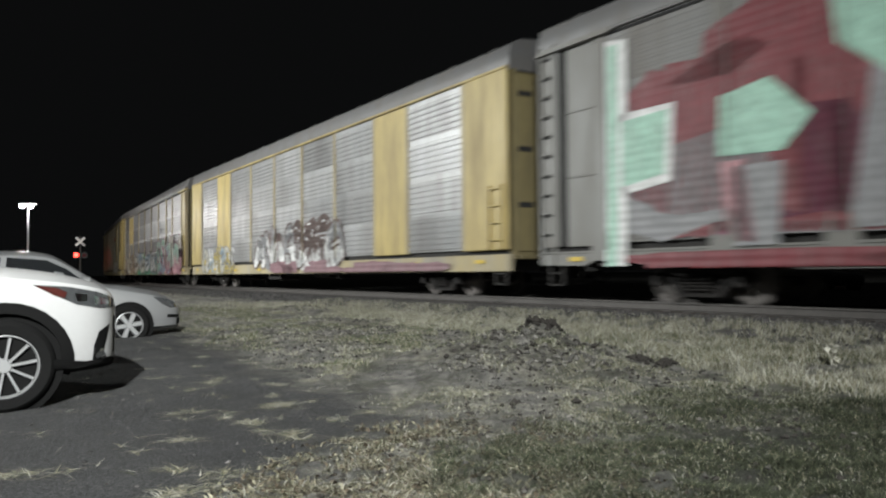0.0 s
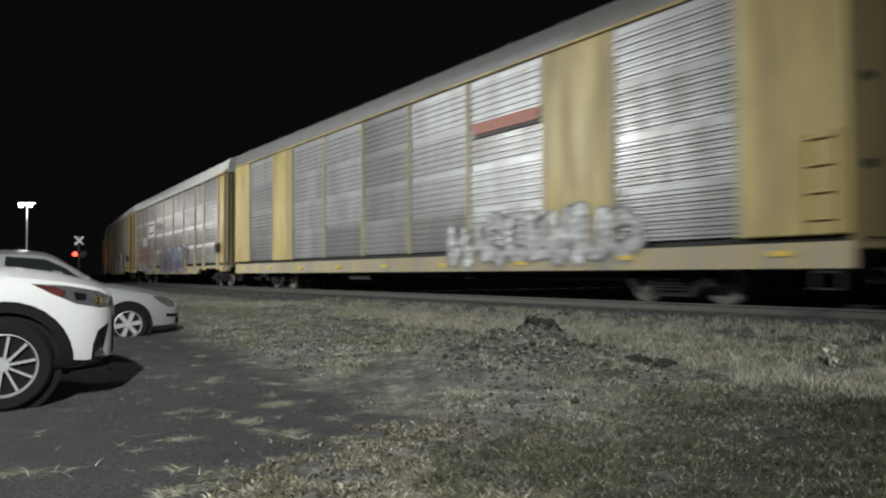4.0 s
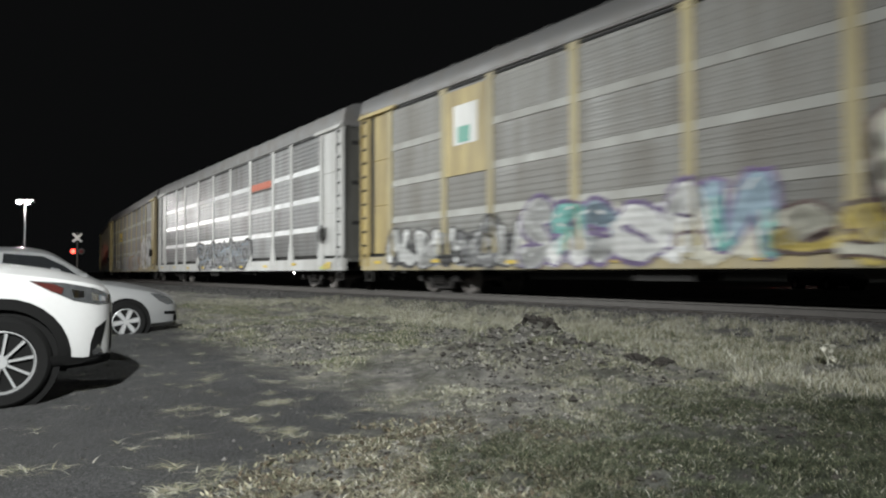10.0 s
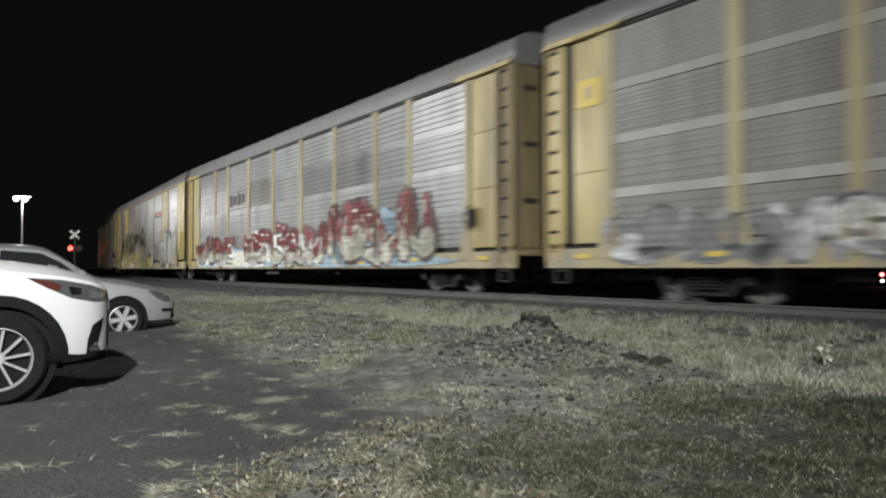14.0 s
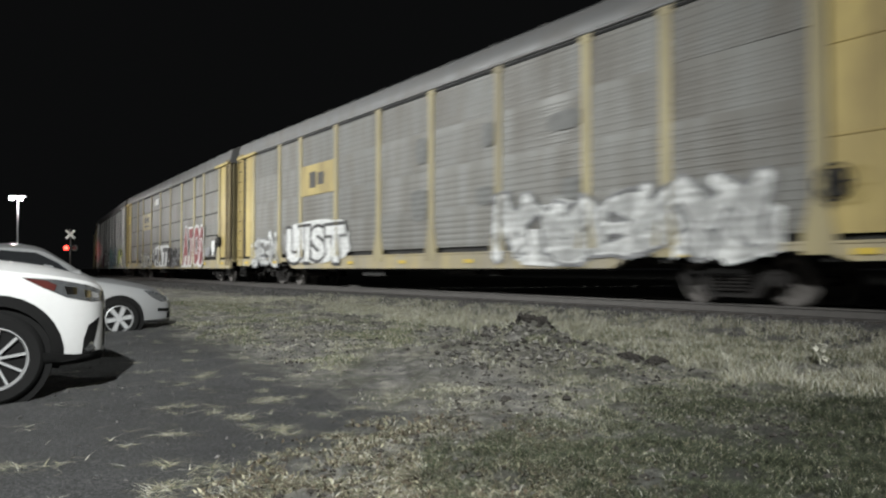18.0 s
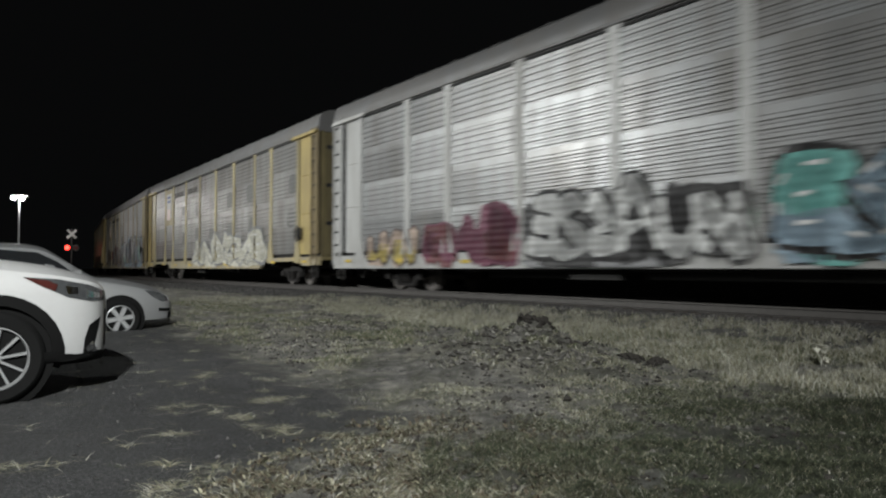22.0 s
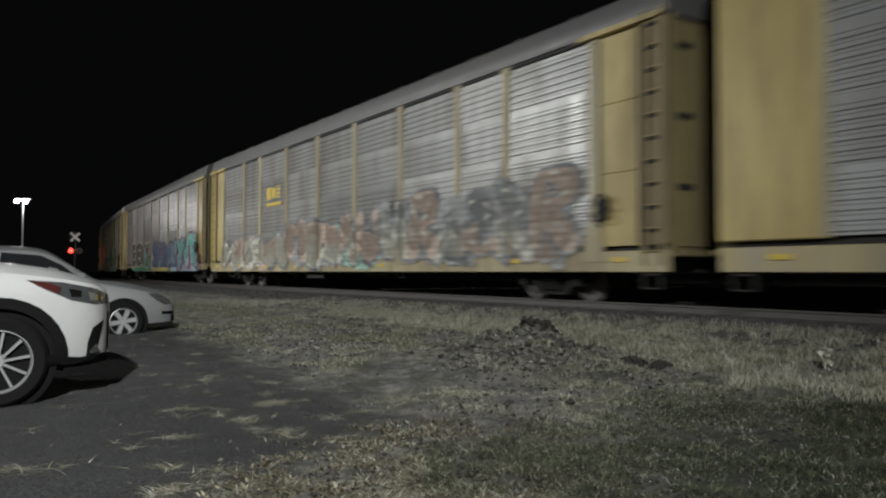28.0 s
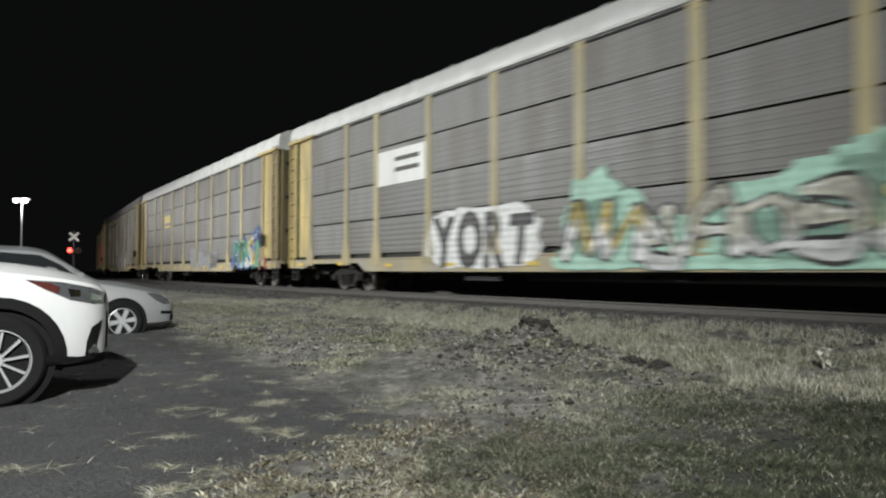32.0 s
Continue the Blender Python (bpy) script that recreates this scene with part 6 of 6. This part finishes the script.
def verge(x, y):
    return (edge_of(x, y) > 0.1 + 0.8 * TUFT(x, y)) & (offset_of(x, y) > 3.3)


def turf_chance(x, y):
    right = np.clip((x - 0.3) * 0.8 + (5.5 - y) * 0.12, 0, 1)
    d = 0.1 + 1.0 * PATCH(x, y) + 0.6 * TUFT(x, y) + 0.45 * right
    return np.where(verge(x, y), np.clip(d, 0, 1) * (1 - bare_path(x, y)) * (1 - 0.6 * heap(x, y)), 0)


def dry_chance(x, y):
    d = 0.3 - 0.3 * PATCH(x, y) + 0.6 * TUFT(x, y)
    return np.where(verge(x, y), (1 - 0.7 * heap(x, y)) * np.clip(d, 0.03, 1) * (1 - 0.92 * bare_path(x, y)) * np.clip(1.1 - 0.75 * ((y < 6) & (x > 0.4)) * np.clip(0.4 + PATCH(x, y) + (x - 0.8) * 0.4, 0, 1), 0.1, 1), 0)


def tall_chance(x, y):
    q = offset_of(x, y)
    clear = (np.hypot(x - 1.14, y - 9.9) > 0.5) & (np.hypot(x - 0.55, y - 10.3) > 0.25) & (np.hypot(x - 2.05, y - 7.7) > 0.3)
    return np.where(clear & (q > 2.1 + 0.35 * TUFT(x, y)) & (q < 5.8 + 1.5 * PATCH(x, y) + np.clip(x - 1.5, 0, 2) * 0.5) & (edge_of(x, y) > 0.5), np.clip(0.5 + TUFT(x, y), 0, 1), 0)


def shade_of(a, b, c):
    return lambda r, n: r.choice(3, n, p=(a, b, c))


def height_of(x, y):
    return np.clip(1 + 0.9 * TUFT(x, y) + 0.5 * PATCH(x, y), 0.35, 2.0)


# The first green is darkened to carry the shade at the near right.
SHADED_GREEN = [leafy("shade_darkened_green_grass", (0.025, 0.031, 0.0145)), GREEN[0], GREEN[1]]
LITTER = [leafy("brown_dead_leaf", (0.07, 0.053, 0.034)), leafy("olive_dead_leaf", (0.09, 0.085, 0.055)), GREEN[1]]


def shady(x, y):
    """Where the near grass is lush and its colour darkened for the shade at the right."""
    return np.clip(0.5 + 1.1 * PATCH(x, y) + (x - 1.2) * 0.3 + (5.2 - y) * 0.5, 0, 1)


def dark_chance(x, y):
    return np.where(verge(x, y) & (x > -0.1), shady(x, y) * np.clip(0.45 + 0.5 * TUFT(x, y), 0.05, 1) * np.clip((7.4 - y + 1.2 * PATCH(x, y)) / 2.2, 0, 1), 0)


def pale_chance(x, y):
    return turf_chance(x, y) * (1.0 - 0.8 * shady(x, y))


def litter_chance(x, y):
    near = np.clip(1.25 - ((x + 0.15) / 1.25) ** 2 - ((y - 3.8) / 1.8) ** 2, 0, 1)
    return np.where(edge_of(x, y) > -0.25 + 0.5 * TUFT(x, y), near * np.clip(0.35 + TUFT(x, y), 0.03, 1), 0)


blades("grass", strew(140000, 3, dark_chance, 2.9, 8.2, height_of), SHADED_GREEN, shade_of(0.84, 0.13, 0.03), 0.02, 0.06, 0.0018, (0.5, 1.35), 11, "short dark green grass, darkened for shade, on the verge", "grass")
blades("grass", strew(100000, 30, pale_chance, 2.9, 9.2, height_of), GREEN, shade_of(0.36, 0.42, 0.22), 0.015, 0.05, 0.0019, (0.6, 1.38), 17, "thin dull green grass on the verge", "grass")
blades("grass", strew(80000, 4, turf_chance, 8.0, 21.0, height_of), GREEN, shade_of(0.6, 0.3, 0.1), 0.02, 0.075, 0.0035, (0.6, 1.3), 12, "patchy green and dry grass on the verge", "grass")
blades("dry_grass", strew(80000, 5, dry_chance, 2.9, 9.5, height_of), GREEN, shade_of(0.06, 0.46, 0.48), 0.015, 0.055, 0.0013, (1.0, 1.4), 14, "flattened dry grass on the verge", "grass", 0.7)
blades("dry_grass", strew(36000, 6, dry_chance, 8.5, 22.0, height_of), GREEN, shade_of(0.06, 0.46, 0.48), 0.025, 0.07, 0.003, (0.8, 1.4), 15, "flattened dry grass further off", "grass", 0.8)
blades("tall_grass", strew(85000, 7, tall_chance, 6.0, 24.0, height_of), GREEN, shade_of(0.16, 0.5, 0.34), 0.04, 0.12, 0.0022, (0.4, 1.15), 16, "taller pale dry grass beside the ballast", "grass")
blades("dead_leaves", strew(18000, 21, litter_chance, 2.9, 5.6, lambda x, y: np.ones_like(x)), LITTER, shade_of(0.48, 0.44, 0.08), 0.02, 0.06, 0.009, (0.9, 1.4), 19, "small dead leaves and stalks in the grass", "leaves", 0.8)
blades("dry_straw", strew(4500, 22, litter_chance, 2.9, 5.6, lambda x, y: np.ones_like(x)) + np.array((0, 0, 0.02, 0)), GREEN, shade_of(0.1, 0.62, 0.28), 0.04, 0.1, 0.0012, (1.0, 1.41), 23, "pale dry stalks in the grass", "straw", 0.45)


def straw_chance(x, y):
    return np.where((edge_of(x, y) < 0.7) & (x < 0.8), np.clip((CLIP(x, y) - 0.34) * 2.0 * np.clip(0.2 + 2.2 * TUFT(x * 1.7, y * 1.7), 0.04, 1), 0, 1) * np.clip(1.0 + edge_of(x, y) * 0.25, 0.3, 1), 0)


blades("dry_straw", strew(7500, 9, straw_chance, 2.9, 13.0, lambda x, y: np.ones_like(x)) + np.array((0, 0, 0.012, 0)), GREEN, shade_of(0.1, 0.62, 0.28), 0.03, 0.17, 0.003, (1.1, 1.41), 13, "pale dry grass clippings on the paving", "straw", 0.12)


def clod_place(cx, cy, spread):
    def place(r):
        x, y = cx + r.normal(0, spread), cy + r.normal(0, spread * 0.7)
        return x, y, ground_height(x, y) + 0.01
    return place


SOIL = plain("dark_clotted_soil", (0.034, 0.031, 0.028), 0.95, 0, 30, 0.6, 0.6, spec=0.1)
DUST = mixed_stone("dry_grey_soil", (0.13, 0.123, 0.11), 1.6)
for k, (mx, my, r, h) in enumerate(MOUNDS):
    loose = k in (3, 4, 5, 6, 7, 8, 9)
    big = (0.008, 0.04) if loose else ((0.02, 0.085) if r > 0.2 else (0.012, 0.04))
    tagged(scatter_rocks("soil_clods", int((260 if loose else 340) * (0.25 + r)), clod_place(mx, my, r * (0.5 if loose else 0.42)), big, DUST if loose else SOIL, 40 + k), "dry crumbled soil on a low heap" if loose else "loose dark clods on a molehill", "soil", kind="stuff")


def heap_place(r):
    x, y = 0.75 + r.normal(0, 0.5), 8.6 + r.normal(0, 0.8)
    return x, y, ground_height(x, y) + 0.012


tagged(scatter_rocks("soil_clods", 170, heap_place, (0.012, 0.05), SOIL, 91), "dark clods strewn over the dug heap", "soil", kind="stuff")


def crumb_place(r):
    x, y = r.uniform(-4.5, 2.6), r.uniform(3.0, 13)
    if abs(x) > y * 0.65 or lot_edge(x, y) < 0.15 or track_offset(x, y) < 3.2 or bare_path(x, y) > 0.3:
        return None
    return x, y, ground_height(x, y) + 0.003


tagged(scatter_rocks("soil_crumbs", 5000, crumb_place, (0.006, 0.028), SOIL, 77), "dark crumbs of soil in the thin grass", "soil", kind="stuff")
tagged(scatter_rocks("soil_crumbs", 4000, crumb_place, (0.006, 0.022), DUST, 78), "pale crumbs of dry soil in the thin grass", "soil", kind="stuff")


def litter_place(r):
    x, y = r.uniform(-6, 8), r.uniform(2.8, 13)
    if abs(x) > y * 0.65 or track_offset(x, y) < 3:
        return None
    return x, y, ground_height(x, y) + 0.004


tagged(scatter_rocks("pebbles", 1500, litter_place, (0.006, 0.02), stone_var, 31), "small pebbles strewn over lot and verge", "pebbles", kind="stuff")


def weed(at, lean, stems, seed):
    """A dry weed: bent pale stalks from one root, each with a few drooping leaves."""
    r = random.Random(seed)
    root = new("dry_weed")
    root.matrix_world = pose(at[0], at[1], ground_height(*at))
    tagged(root, "pale dry weed stalks standing in the grass", "weed")
    for i in range(stems):
        a, h = r.uniform(0, 6.28), r.uniform(0.6, 1.0) * 0.36
        d = Vector((math.cos(a) * 0.5 + lean, math.sin(a) * 0.4, 0))
        pts = [Vector((r.uniform(-0.04, 0.04), r.uniform(-0.04, 0.04), -0.02)) + d * h * u ** 1.6 + Vector((0, 0, h * (u - 0.25 * u ** 3))) for u in (0.0, 0.3, 0.6, 0.85, 1.0)]
        bm = bmesh.new()
        for k, (p, q) in enumerate(zip(pts, pts[1:])):
            tube(bm, p, q, 0.007 - 0.001 * k, 0.006 - 0.001 * k, 5)
        stalk = part("stalk", bm, GREEN[2], root)
        for k in (1, 2, 3, 4):
            e = r.uniform(0, 6.28)
            o = Vector((math.cos(e), math.sin(e), r.uniform(-0.4, 0.5))) * r.uniform(0.07, 0.13)
            w = Vector((-math.sin(e), math.cos(e), 0)) * 0.03
            bm = bmesh.new()
            vs = [bm.verts.new(p) for p in (pts[k], pts[k] + o * 0.5 + w + Vector((0, 0, 0.015)), pts[k] + o, pts[k] + o * 0.5 - w + Vector((0, 0, 0.015)))]
            bm.faces.new(vs[:3])
            bm.faces.new((vs[0], vs[2], vs[3]))
            part("leaf", bm, GREEN[2], stalk)


weed((3.95, 7.9), -0.3, 3, 1)


def motions():
    """The train rolls by; its wheels turn."""
    for c, car in TRAIN.items():
        walk(car, [(t, car_at(c, t)) for t in range(33)])
    walk(DISTANT, [(t, distant_at(x, y, yaw)) for t, x, y, yaw in (
        (0, 17.5, 38.5, -85), (9.7, 17.6, 38.4, -85), (10.3, 18.1, 38.1, -80), (10.55, 18.6, 38.0, -35), (10.8, 19.0, 38.0, 20), (11.2, 19.5, 38.0, 58), (12, 20.4, 38.3, 60),
        (12.5, 20.95, 38.5, 60), (13, 21.4, 38.6, 52), (13.5, 22.3, 38.8, 45), (14, 22.95, 39.2, 42), (18, 32.0, 44.0, 38), (22, 34.0, 45.5, 38), (32, 34.0, 45.5, 38))])
    first = WHEELSETS[0]
    rows = []
    for i in range(32 * FPS + 1):
        t = i / FPS
        turn = math.degrees((SPEED * t + GAIN * t * t / 2) / WHEEL_R)
        rows.append((t, pose(0, 0, 0, 0, turn % 360, 0)))
    walk(first, rows)
    keys = first.animation_data
    for w in WHEELSETS[1:]:
        w.rotation_mode = "QUATERNION"
        w.animation_data_create()
        w.animation_data.action = keys.action
        w.animation_data.action_slot = keys.action_slot


motions()
